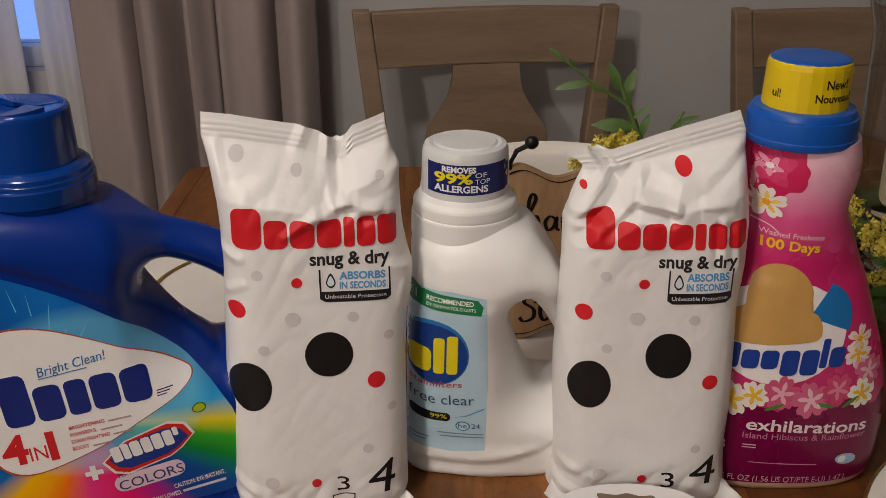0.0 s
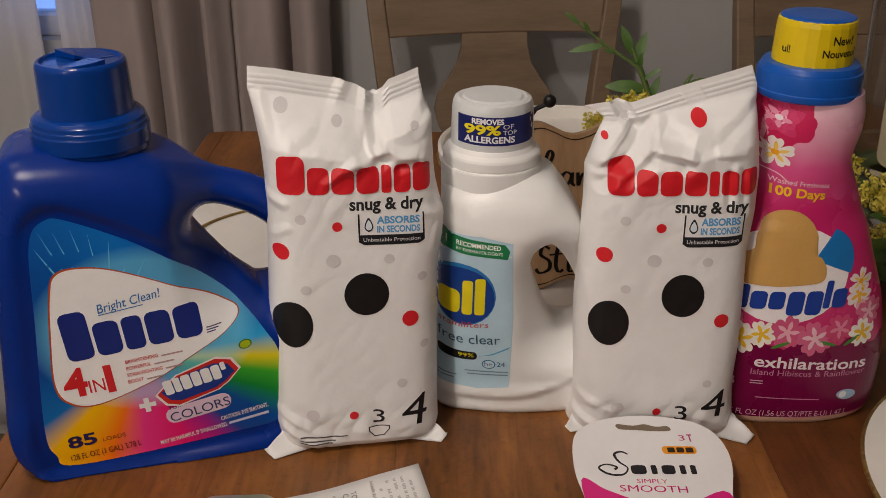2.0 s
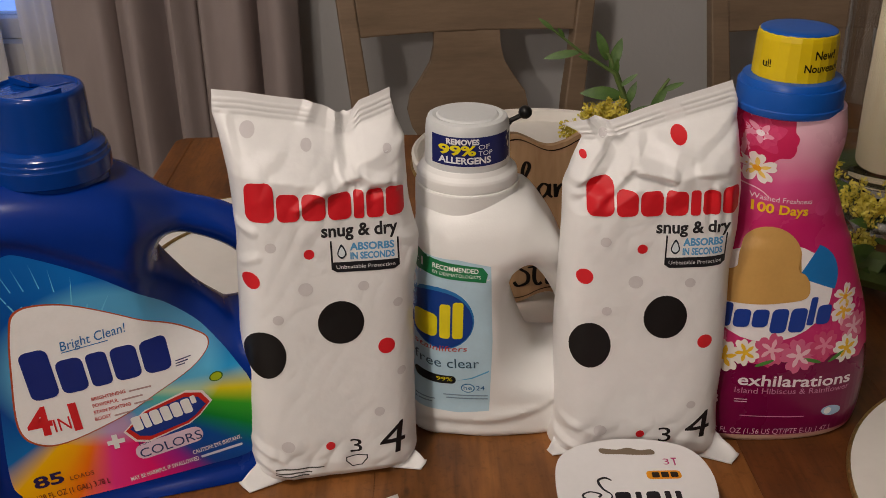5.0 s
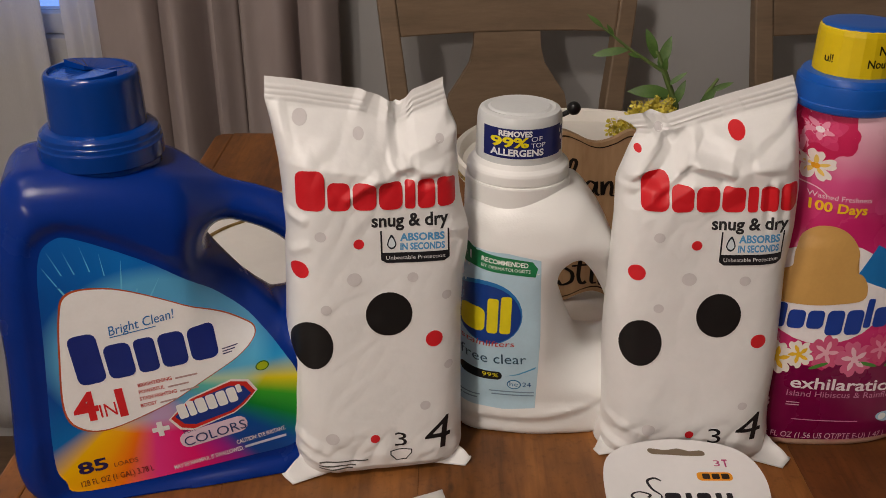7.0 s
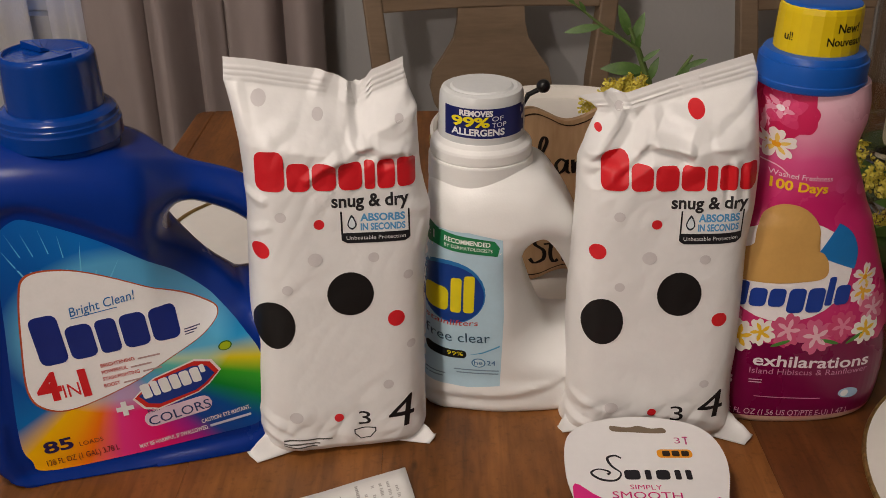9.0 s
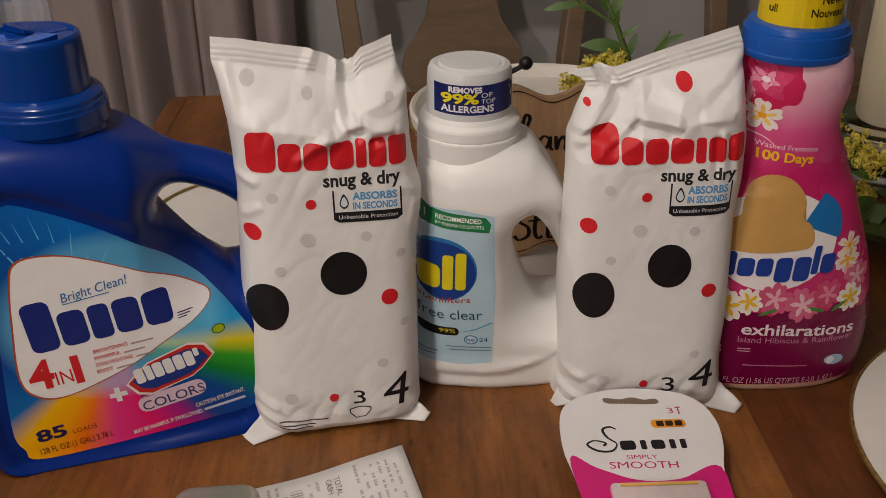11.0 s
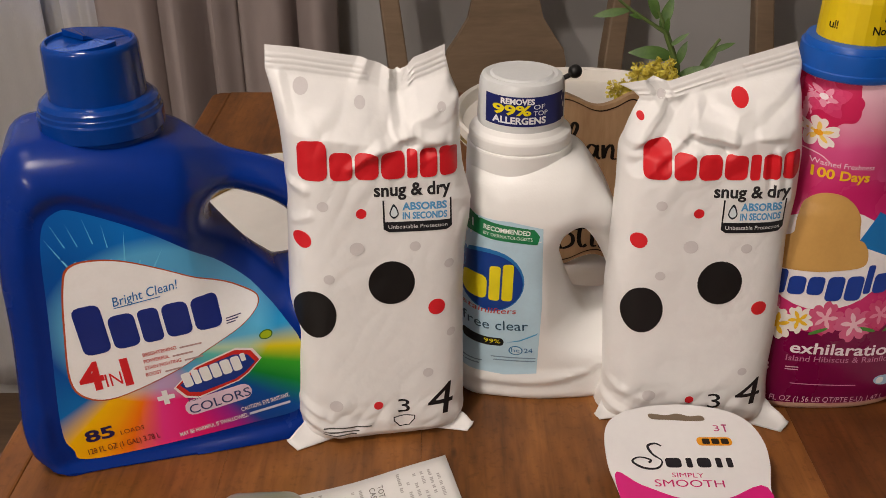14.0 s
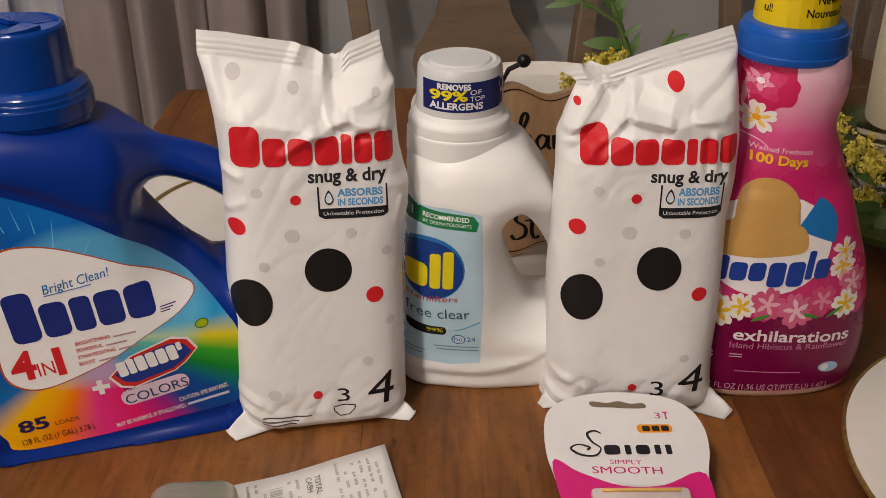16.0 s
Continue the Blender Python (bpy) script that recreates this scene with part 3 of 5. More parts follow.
F = np.sqrt(np.maximum(q1, 0) ** 2 + np.maximum(q2, 0) ** 2) + np.minimum(np.maximum(q1, q2), 0) - R[:, None, :]
jug_body = part("body", skin(F, (xs[0], ys[0], zs[0]), H), M_BLUEP, jug)
CX = -0.0215
neck = part("neck", lathe(crisp([(0.0345, 0.210), (0.0345, 0.2205), (0.0363, 0.2208), (0.0368, 0.2215), (0.0368, 0.2310), (0.0362, 0.2318), (0.0360, 0.2323), (0.0358, 0.2345), (0.0352, 0.2350), (0.0350, 0.2354), (0.0347, 0.2378), (0.0339, 0.2386), (0.0322, 0.2400), (0.0300, 0.2408), (0.029, 0.241), (0, 0.241)], 0.0003), 64, CX, 0), M_BLUEC, jug)
cap = part("cap", lathe(crisp([(0.0285, 0.239), (0.0276, 0.2700), (0.0273, 0.2717), (0.0266, 0.2730), (0.0257, 0.2737), (0.0245, 0.2737), (0.0235, 0.2717), (0, 0.2712)]), 64, CX, 0, lambda k, a: 1 + 0.002 * math.cos(40 * a)), M_BLUEC, jug)
for a0 in (20, 200):
    v, f = [], []
    for i in range(9):
        a, t = radians(a0 + i * 14), i / 8
        for r, z in ((0.005, 0.272), (0.0232, 0.272), (0.0232, 0.2717 + 0.0045 * t), (0.005, 0.2717 + 0.003 * t)):
            v.append((CX + r * math.cos(a), r * math.sin(a), z))
    for i in range(8):
        b = 4 * i
        f += [(b + j, b + (j + 1) % 4, b + 4 + (j + 1) % 4, b + 4 + j) for j in range(4)]
    f += [(0, 3, 2, 1), (32, 33, 34, 35)]
    part("ramp", mesh(v, f), M_BLUEC, cap, smooth=False)
tj = tree_of(jug_body)
m_rain = angular("rainbow_label", [(0.0, "08469C"), (0.09, "1070BC"), (0.125, "FFC408"), (0.16, "FFAE0C"), (0.195, "FF7A14"), (0.24, "F43A8E"), (0.30, "F01C74"), (0.345, "A82A90"), (0.365, "1B4A9C"), (0.40, "0B4FA0"), (0.43, "0C8A30"), (0.455, "3CB028"), (0.478, "F0E010"), (0.505, "2C9CD4"), (0.56, "0A4498"), (0.66, "0A54A8"), (0.76, "1070C4"), (0.84, "0A58AC"), (0.92, "08469C"), (1.0, "08469C")], (-0.01, 0.085))
lab = patch(jug, tj, label_line, m_rain, 0.0005, "label", "glossy label with rainbow colours and white oval")
for x0, z0, a, L in ((-0.052, 0.152, 118, 0.022), (-0.047, 0.153, 112, 0.030), (-0.041, 0.1535, 108, 0.028), (-0.033, 0.1525, 103, 0.030), (-0.027, 0.151, 96, 0.026), (-0.020, 0.149, 84, 0.022), (-0.012, 0.147, 72, 0.018), (-0.004, 0.144, 62, 0.015), (0.006, 0.139, 55, 0.012)):
    c, q = math.cos(radians(a)), math.sin(radians(a))
    p = Vector((x0, z0))
    patch(lab, tj, [tuple(p + Vector((-q, c)) * 0.0006), tuple(p - Vector((-q, c)) * 0.0006), tuple(p + Vector((c, q)) * L)], "6CC4EA", 0.0007, "ray", cell=0.02)
oval = [(-52, 151), (-38, 154), (-15, 149), (25, 130), (50, 112), (57, 104), (48, 96), (20, 79), (-3, 66), (-38, 54), (-56, 57), (-64, 72), (-61, 110), (-57, 138)]
patch(lab, tj, smooth_loop([((x * 1.017 - 0.1) * MM, ((z - 104) * 1.022 + 104) * MM) for x, z in oval], 5), "B5502A", 0.0008, "oval_border")
patch(lab, tj, smooth_loop([(x * MM, z * MM) for x, z in oval], 5), "FCFCFB", 0.0012, "oval")
word_blocks(lab, tj, (-0.053, 0.088), (0.033, 0.096), 0.029, (1.0, 0.95, 0.75, 0.95, 1.0), (1.22, 0.85, 0.85, 0.85, 0.85), "1B2E80", 0.0017)
lettering(lab, tj, "Bright Clean!", (-0.031, 0.121), (0.008, 0.128), 0.0065, "1F72B8", 0.0017, slant=0.2)
patch(lab, tj, bar((-0.031, 0.1195), (-0.003, 0.1235), 0.0006), "1F72B8", 0.0017, "rule")
lettering(lab, tj, "4", (-0.059, 0.062), (-0.044, 0.0628), 0.0205, "D8262C", 0.0017, 0.03)
lettering(lab, tj, "IN", (-0.0435, 0.063), (-0.0335, 0.0637), 0.010, "D8262C", 0.0017)
lettering(lab, tj, "1", (-0.0322, 0.062), (-0.0272, 0.0624), 0.0205, "D8262C", 0.0017, 0.02)
for i, (s, w) in enumerate((("BRIGHTENING", 0.021), ("POWERFUL", 0.016), ("STAIN FIGHTING", 0.023), ("BOOST", 0.010))):
    z = 0.0815 - i * 0.0051
    lettering(lab, tj, s, (-0.019, z), (-0.019 + w, z + w * 0.1), 0.0026, "C43A34", 0.0017, 0.02)
    patch(lab, tj, bar((-0.017 + w, z + w * 0.1), (-0.017 + w + 0.014 - i * 0.001, z + w * 0.1 + 0.0013), 0.0012), "B89A98", 0.0017, "small_print")
for i in range(3):
    patch(lab, tj, bar((0.035, 0.1 - i * 0.0018), (0.045 - i * 0.002, 0.1008 - i * 0.0018), 0.0007), "333366", 0.0017, "small_print")
dia = [(-2, 54), (6, 62), (12, 67), (38, 76), (48, 74), (53, 66), (45, 57), (38, 52), (12, 44), (4, 46)]
patch(lab, tj, [((x - 25) * 1.06 * MM + 0.025, (z - 60) * 1.1 * MM + 0.06) for x, z in dia], "F3E9E6", 0.0014, "badge_edge")
patch(lab, tj, [(x * MM, z * MM) for x, z in dia], "CE2A22", 0.0018, "badge_border")
patch(lab, tj, [((x - 25) * 0.9 * MM + 0.025, (z - 60) * 0.8 * MM + 0.06) for x, z in dia], "1D3A8E", 0.0022, "badge")
word_blocks(lab, tj, (0.004, 0.0525), (0.046, 0.0615), 0.0115, (0.9, 0.7, 0.95, 0.9, 0.95, 0.9, 0.5), (1, 1, 1, 1, 1, 1, (0.5, 1.05)), "F2F2F2", 0.0026)
patch(lab, tj, bar((-0.0145, 0.0452), (-0.0035, 0.046), 0.0035, 0.1), "F4F4F4", 0.0014, "plus")
patch(lab, tj, bar((-0.0107, 0.0418), (-0.0072, 0.0421), 0.0112, 0.1), "F4F4F4", 0.0017, "plus")
patch(lab, tj, bar((0.003, 0.0285), (0.047, 0.0365), 0.0125, 0.45), "E8D0E2", 0.0008, "pale_band")
lettering(lab, tj, "FOR", (0.005, 0.0405), (0.0125, 0.042), 0.0032, "3A3560", 0.0014)
lettering(lab, tj, "COLORS", (0.005, 0.0305), (0.0455, 0.038), 0.0072, "34406E", 0.0014)
lettering(lab, tj, "85", (-0.063, 0.0215), (-0.0445, 0.0235), 0.0088, "2A2050", 0.0012, 0.03)
lettering(lab, tj, "LOADS", (-0.041, 0.0235), (-0.026, 0.025), 0.0034, "8A4420", 0.0012)
lettering(lab, tj, "128 FL OZ (1 GAL) 3.78 L", (-0.063, 0.0118), (-0.017, 0.0160), 0.0046, "6A3020", 0.0020)
lettering(lab, tj, "MAY BE HARMFUL IF SWALLOWED.", (-0.004, 0.0135), (0.042, 0.0205), 0.0033, "F0E6EA", 0.0012, 0.02)
lettering(lab, tj, "CAUTION: EYE IRRITANT.", (0.038, 0.0255), (0.071, 0.0315), 0.0033, "F0E6EA", 0.0012, 0.02)
patch(lab, tj, bar((0.043, 0.0215), (0.071, 0.026), 0.002), "CBD3E8", 0.0012, "small_print")
patch(lab, tj, disc(0.059, 0.084, 0.0045, 0.0034, turn=15), "3C6A1E", 0.0008, "seal")
patch(lab, tj, disc(0.059, 0.084, 0.0037, 0.0027, turn=15), "A9BE1C", 0.0011, "seal")

# ---- white laundry bottle ----
wb = thing("laundry_bottle", pose(0.03, 0.556, TZ), "white plastic laundry bottle with frosted cap", "detergent bottle")
outer = smooth_loop([(x * MM, z * MM) for x, z in ((-44, 172), (-48, 150), (-51, 110), (-52, 60), (-53, 14), (-47, 1), (-20, 0), (20, 0), (56, 1), (67, 14), (70, 45), (72, 80), (69, 105), (57, 138), (42, 164), (27, 178), (-10, 181))], 6)
hole = smooth_loop([(x * MM, z * MM) for x, z in ((18, 110), (22, 121), (31, 125), (43, 113), (54, 92), (60, 72), (57, 57), (47, 51), (37, 55), (28, 74), (21, 94))], 6)
H = 0.0027
xs, ys, zs = np.arange(-0.064, 0.09, H), np.arange(-0.06, 0.0605, H), np.arange(-0.008, 0.192, H)
X2, Z2 = np.meshgrid(xs, zs, indexing="ij")
d_out, d_hole = signed(outer, X2, Z2), -signed(hole, X2, Z2)
hh = np.clip(0.5 + 0.5 * (d_out - d_hole) / k, 0, 1)
d2 = d_out * hh + d_hole * (1 - hh) + k * hh * (1 - hh)
near = np.clip((X2 - 0.002) / 0.03, 0, 1) * np.clip((Z2 - 0.03) / 0.03, 0, 1) * np.clip((0.15 - Z2) / 0.03, 0, 1)
near = near * near * (3 - 2 * near)
half = 0.054 - 0.015 * near - 0.010 * np.clip((Z2 - 0.13) / 0.04, 0, 1)
half = half - 0.011 * np.clip((X2 - 0.010) / 0.062, -1, 1) ** 2
half = half - 0.0016 * np.clip((0.141 - Z2 - X2 * 0.13) / 0.0035, 0, 1) * np.clip((Z2 - 0.022) / 0.004, 0, 1)
half = half + 0.002 * np.clip((0.009 - Z2) / 0.009, 0, 1)
ridge = 0.0165 + 0.022 * np.clip((X2 + 0.002) / 0.072, 0, 1) ** 1.7
half = half + 0.0016 * np.exp(-((Z2 - ridge) / 0.0028) ** 2) - 0.0012 * np.exp(-((Z2 - ridge + 0.0065) / 0.0028) ** 2)
R = np.minimum(0.005 + 0.020 * np.clip(Z2 / 0.05, 0, 1), half + 0.012)
q1, q2 = (d2 + R)[:, None, :], np.abs(ys)[None, :, None] - (half - R)[:, None, :]
F = np.sqrt(np.maximum(q1, 0) ** 2 + np.maximum(q2, 0) ** 2) + np.minimum(np.maximum(q1, q2), 0) - R[:, None, :]
wbody = part("body", skin(F, (xs[0], ys[0], zs[0]), H), M_WHITEP, wb)
CX = -0.0115
part("collar", lathe(crisp([(0.0352, 0.168), (0.0366, 0.1685), (0.0366, 0.1695), (0.0362, 0.1835), (0.0357, 0.1845), (0.0347, 0.1848), (0.0347, 0.1856), (0.0352, 0.186), (0.0350, 0.1915), (0.0343, 0.1932), (0.0315, 0.1955), (0.0298, 0.1985), (0.0292, 0.199), (0, 0.199)], 0.0004), 64, CX, 0), M_WHITEP, wb)
wcap = part("cap", lathe([(0.0295, 0.197), (0.0295, 0.203), (0.0288, 0.222), (0.0283, 0.227), (0.027, 0.2300), (0.024, 0.2312), (0.0215, 0.2306), (0.02, 0.2318), (0, 0.2325)], 64, CX, 0), M_CLEARC, wb)
tc_ = tree_of(wcap)
LABEL_UP = 0.0115
tw = tree_of(wbody, up=LABEL_UP)
stk = patch(wcap, tc_, [(CX - 0.0245, 0.2235), (CX - 0.0245, 0.2035)] + [(CX - 0.0245 + 0.0522 * i / 12, 0.2035) for i in range(1, 13)] + [(CX - 0.0245 + 0.0522 * i / 12, 0.2235) for i in range(12, 0, -1)], "1A2364", 0.0004, "sticker", "dark blue paper sticker", 0.003)
lettering(stk, tc_, "REMOVES", (CX - 0.0155, 0.2187), (CX + 0.0065, 0.2187), 0.0036, "E8E8EC", 0.0008, 0.045)
lettering(stk, tc_, "99%", (CX - 0.0205, 0.2115), (CX + 0.0045, 0.2115), 0.0064, "E8D81A", 0.0008, 0.035)
lettering(stk, tc_, "OF", (CX + 0.006, 0.2152), (CX + 0.0135, 0.2154), 0.0032, "E8E8EC", 0.0008)
lettering(stk, tc_, "TOP", (CX + 0.006, 0.2110), (CX + 0.0155, 0.2112), 0.0032, "E8E8EC", 0.0008)
lettering(stk, tc_, "ALLERGENS", (CX - 0.0205, 0.2055), (CX + 0.0145, 0.2055), 0.0044, "E8E8EC", 0.0008, 0.035)
wl = patch(wb, tw, [(-0.052, 0.131), (-0.052, 0.012), (-0.02, 0.010), (0.003, 0.012), (0.0045, 0.07), (0.0025, 0.128), (-0.02, 0.132)], ink("B9D7E6"), 0.0004, "label", "pale blue printed label")
patch(wl, tw, disc(-0.047, 0.1255, 0.007), "1E7A4A", 0.0008, "badge")
patch(wl, tw, [(-0.05, 0.1315), (-0.05, 0.1195), (-0.001, 0.1165), (0.0005, 0.1225), (-0.003, 0.127)], "1E7A4A", 0.0009, "banner")
lettering(wl, tw, "#1", (-0.0515, 0.1225), (-0.0435, 0.1225), 0.0055, "EEF4EE", 0.0013)
lettering(wl, tw, "RECOMMENDED", (-0.037, 0.1243), (-0.006, 0.1228), 0.0031, "EEF4EE", 0.0013, 0.02)
lettering(wl, tw, "BY DERMATOLOGISTS", (-0.037, 0.1206), (-0.0045, 0.1192), 0.0022, "EEF4EE", 0.0013)
patch(wl, tw, disc(-0.033, 0.086, 0.0245, 0.0245), "2A78B8", 0.0007, "roundel")
patch(wl, tw, disc(-0.033, 0.085, 0.0235, 0.0225), "173F8E", 0.0010, "roundel")
word_blocks(wl, tw, (-0.05, 0.0695), (-0.0165, 0.0715), 0.026, (1.3, 0.62, 0.62), (0.72, 1.05, 1.12), "E9D81C", 0.0014, slant=0.08)
lettering(wl, tw, "stainlifters", (-0.05, 0.0585), (-0.0135, 0.0615), 0.0045, "C23A34", 0.0014, slant=0.2)
lettering(wl, tw, "free clear", (-0.05, 0.0455), (-0.0045, 0.048), 0.0078, "33546A", 0.0012)
patch(wl, tw, bar((-0.05, 0.0325), (-0.021, 0.0335), 0.0066, 0.45), "15181C", 0.0010, "pill")
lettering(wl, tw, "99%", (-0.035, 0.0352), (-0.0235, 0.0356), 0.0032, "E8D81A", 0.0014)
patch(wl, tw, disc(-0.0125, 0.0305, 0.005, 0.0038), "2A6FA0", 0.0008, "seal")
patch(wl, tw, disc(-0.0125, 0.0305, 0.0042, 0.0031), "C6DEEA", 0.0011, "seal")
lettering(wl, tw, "he", (-0.0155, 0.029), (-0.0096, 0.0292), 0.0036, "2A6FA0", 0.0014)
lettering(wl, tw, "24", (-0.0065, 0.029), (-0.0005, 0.0292), 0.0038, "2A5F90", 0.0012)
patch(wl, tw, [(-0.02, 0.0365), (-0.01, 0.0385), (0.002, 0.0445), (0.0025, 0.046), (-0.01, 0.0395)], "58A6D0", 0.0009, "swoosh")
for i, (a, b) in enumerate(((-0.03, 0.002), (-0.028, 0.002), (-0.05, -0.036), (-0.05, -0.038))):
    patch(wl, tw, bar((a, 0.0235 - i * 0.0026), (b, 0.024 - i * 0.0026), 0.0009), "7C94A8", 0.0009, "small_print")


wl.location.z = LABEL_UP

# ---- pink softener bottle ----
sb = thing("softener_bottle", pose(0.237, 0.54, TZ), "pink fabric softener bottle with blue and yellow cap", "softener bottle")
prof = [(0.0, 0.072, 0.0475), (0.003, 0.0760, 0.0500), (0.02, 0.0780, 0.0505), (0.045, 0.0785, 0.0490), (0.07, 0.075, 0.0465), (0.094, 0.070, 0.043), (0.12, 0.060, 0.040), (0.15, 0.049, 0.036), (0.175, 0.0385, 0.0335), (0.193, 0.0335, 0.0325), (0.205, 0.0332, 0.0325), (0.217, 0.0348, 0.0335), (0.228, 0.0346, 0.0335), (0.236, 0.0328, 0.0322), (0.242, 0.0318, 0.0312)]
verts, faces = [], []
fine = []
for a, b in zip(prof, prof[1:]):
    for j in range(4):
        t = j / 4
        fine.append(tuple(p + (q - p) * t for p, q in zip(a, b)))
fine.append(prof[-1])
arr = np.array(fine)
for _ in range(2):
    arr[1:-1] = (arr[:-2] + 2 * arr[1:-1] + arr[2:]) / 4
SEG = 72
for z, a, b in arr:
    e = 2.5 if z < 0.15 else 2.0
    for i in range(SEG):
        t = 2 * math.pi * i / SEG
        c, s = math.cos(t), math.sin(t)
        grip = 1 - 0.10 * math.exp(-((z - 0.196) / 0.012) ** 2) * max(0, c) ** 2
        verts.append((a * grip * math.copysign(abs(c) ** (2 / e), c), b * math.copysign(abs(s) ** (2 / e), s), z))
for r in range(len(arr) - 1):
    for i in range(SEG):
        j = (i + 1) % SEG
        faces.append((r * SEG + i, r * SEG + j, (r + 1) * SEG + j, (r + 1) * SEG + i))
faces += [tuple(range(SEG - 1, -1, -1)), tuple((len(arr) - 1) * SEG + i for i in range(SEG))]
m_sleeve = mat("pink_sleeve", sr("DC4A86"), 0.28, var=0.05, scale=18, spec=0.35)
sn_, sl2 = m_sleeve.node_tree.nodes, m_sleeve.node_tree.links
tcn, sxyz, rmp, wob, add_ = sn_.new("ShaderNodeTexCoord"), sn_.new("ShaderNodeSeparateXYZ"), sn_.new("ShaderNodeValToRGB"), sn_.new("ShaderNodeTexNoise"), sn_.new("ShaderNodeMath")
wob.inputs["Scale"].default_value = 22
sl2.new(tcn.outputs["Object"], sxyz.inputs[0])
sl2.new(tcn.outputs["Object"], wob.inputs["Vector"])
add_.operation, add_.inputs[1].default_value = "MULTIPLY_ADD", 0.035
sl2.new(wob.outputs[0], add_.inputs[0])
sl2.new(sxyz.outputs[2], add_.inputs[2])
els = rmp.color_ramp.elements
for i, (p, c) in enumerate(((0.0, "D8B49C"), (0.022, "D8B49C"), (0.03, "CC3A70"), (0.13, "CE3072"), (0.185, "CC246C"), (0.212, "DE5A92"), (0.232, "EC9CBA"), (0.26, "F4C8D6"))):
    e = els[i] if i < 2 else els.new(p)
    e.position, e.color = p, (*sr(c), 1)
sl2.new(add_.outputs[0], rmp.inputs[0])
sl2.new(rmp.outputs[0], sn_["Principled BSDF"].inputs["Base Color"])
m_mag = mat("magenta_sleeve", sr("780843"), 0.28, var=0.06, scale=18, spec=0.3)
sbody = part("body", mesh(verts, faces), m_sleeve, sb)
ts = tree_of(sbody)
CX = -0.006
part("collar", lathe([(0.0325, 0.2385), (0.0342, 0.2395), (0.0349, 0.2415), (0.0349, 0.2435), (0.0342, 0.2442), (0.0343, 0.2545), (0.0340, 0.2562), (0.0326, 0.2566), (0.0322, 0.2590), (0.0312, 0.2608), (0.0275, 0.2615), (0, 0.2615)], 64, CX, 0), M_BLUER, sb)
scap = part("cap", lathe([(0.0262, 0.2605), (0.0262, 0.264), (0.0256, 0.2865), (0.0250, 0.2895), (0.0240, 0.2905), (0.0234, 0.2905)], 24, CX, 0), M_YELLOW, sb, smooth=False)
part("cap_top", lathe([(0.0243, 0.2898), (0.0240, 0.2908), (0.0228, 0.2915), (0.0150, 0.2918), (0, 0.2912)], 48, CX, 0), M_BLUER, scap)
tcap = tree_of(scap)
lettering(scap, tcap, "New!", (CX + 0.003, 0.2765), (CX + 0.0175, 0.2765), 0.0055, "16140A", 0.0005, 0.02)
lettering(scap, tcap, "Nouveau!", (CX - 0.003, 0.2685), (CX + 0.0215, 0.2685), 0.0050, "16140A", 0.0005, 0.02)
lettering(scap, tcap, "ul!", (CX - 0.0241, 0.2695), (CX - 0.0209, 0.2695), 0.0050, "16140A", 0.0005, 0.02)
wave = [(-0.074 + 0.150 * i / 30, 0.0665 + 0.003 * math.sin(i * 0.9) + 0.002 * math.sin(i * 2.3)) for i in range(31)]
lower = [(0.0745, 0.05), (0.0745, 0.02), (0.072, 0.0065)] + [(0.068 - 0.136 * i / 20, 0.0065) for i in range(21)] + [(-0.072, 0.0065), (-0.0745, 0.02), (-0.0745, 0.05)]
sl_ = patch(sb, ts, wave + lower, m_mag, 0.0004, "label", "magenta printed label band")


def blossom(cx, cz, r, petal, heart, turn, parent, lift, n=5, wide=0.34, inner=None):
    for i in range(n):
        a = radians(turn + i * 360 / n)
        c, s, w = math.cos(a), math.sin(a), wide
        side = lambda u, q: (cx + r * (u * c - q * s), cz + r * (u * s + q * c))
        edge = [side(u, q * w) for u, q in ((0.05, 0), (0.4, -0.75), (0.75, -1.0), (0.98, -0.55), (0.9, 0), (1.05, 0.5), (0.82, 1.0), (0.42, 0.8))]
        patch(parent, ts, smooth_loop(edge, 3), petal, lift + 0.00015 * (i % 3), "petal", cell=0.01)
        patch(parent, ts, smooth_loop([side(u, q * w) for u, q in ((0.05, 0), (0.4, -0.35), (0.72, 0.05), (0.42, 0.3))], 3), inner or heart, lift + 0.0006, "petal_vein", cell=0.01)
    patch(parent, ts, disc(cx, cz, r * 0.2, n=12), heart, lift + 0.0009, "blossom_heart", cell=0.01)


pr = patch(sb, ts, disc(-0.012, 0.118, 0.043, 0.036), "F6F1F2", 0.0005, "printed_oval")
patch(pr, ts, [(0.012 + 0.026 * math.cos(t) - 0.004, 0.128 + 0.026 * math.sin(t)) for t in [radians(a) for a in range(-20, 75, 8)]] + [(0.005, 0.13)], "1E78C0", 0.0009, "blue_panel")
tan = ((-46, 112), (-48, 122), (-44, 131), (-36, 136), (-35, 146), (-31, 157), (-22, 164), (-10, 164), (0, 157), (5.5, 146), (4, 135), (10, 131), (14, 123), (12, 114), (-5, 111), (-25, 110))
patch(pr, ts, smooth_loop([(x * MM, z * MM) for x, z in tan], 4), "CFA25C", 0.0014, "tan_shape")
word_blocks(pr, ts, (-0.046, 0.0925), (0.031, 0.0945), 0.0165, (0.7, 0.95, 0.95, 1.0, 1.0, 0.42, 0.9), (1.05, 0.8, 0.8, (-0.28, 0.8), (-0.28, 0.8), 1.25, 0.85), "20409A", 0.0018, slant=0.12)
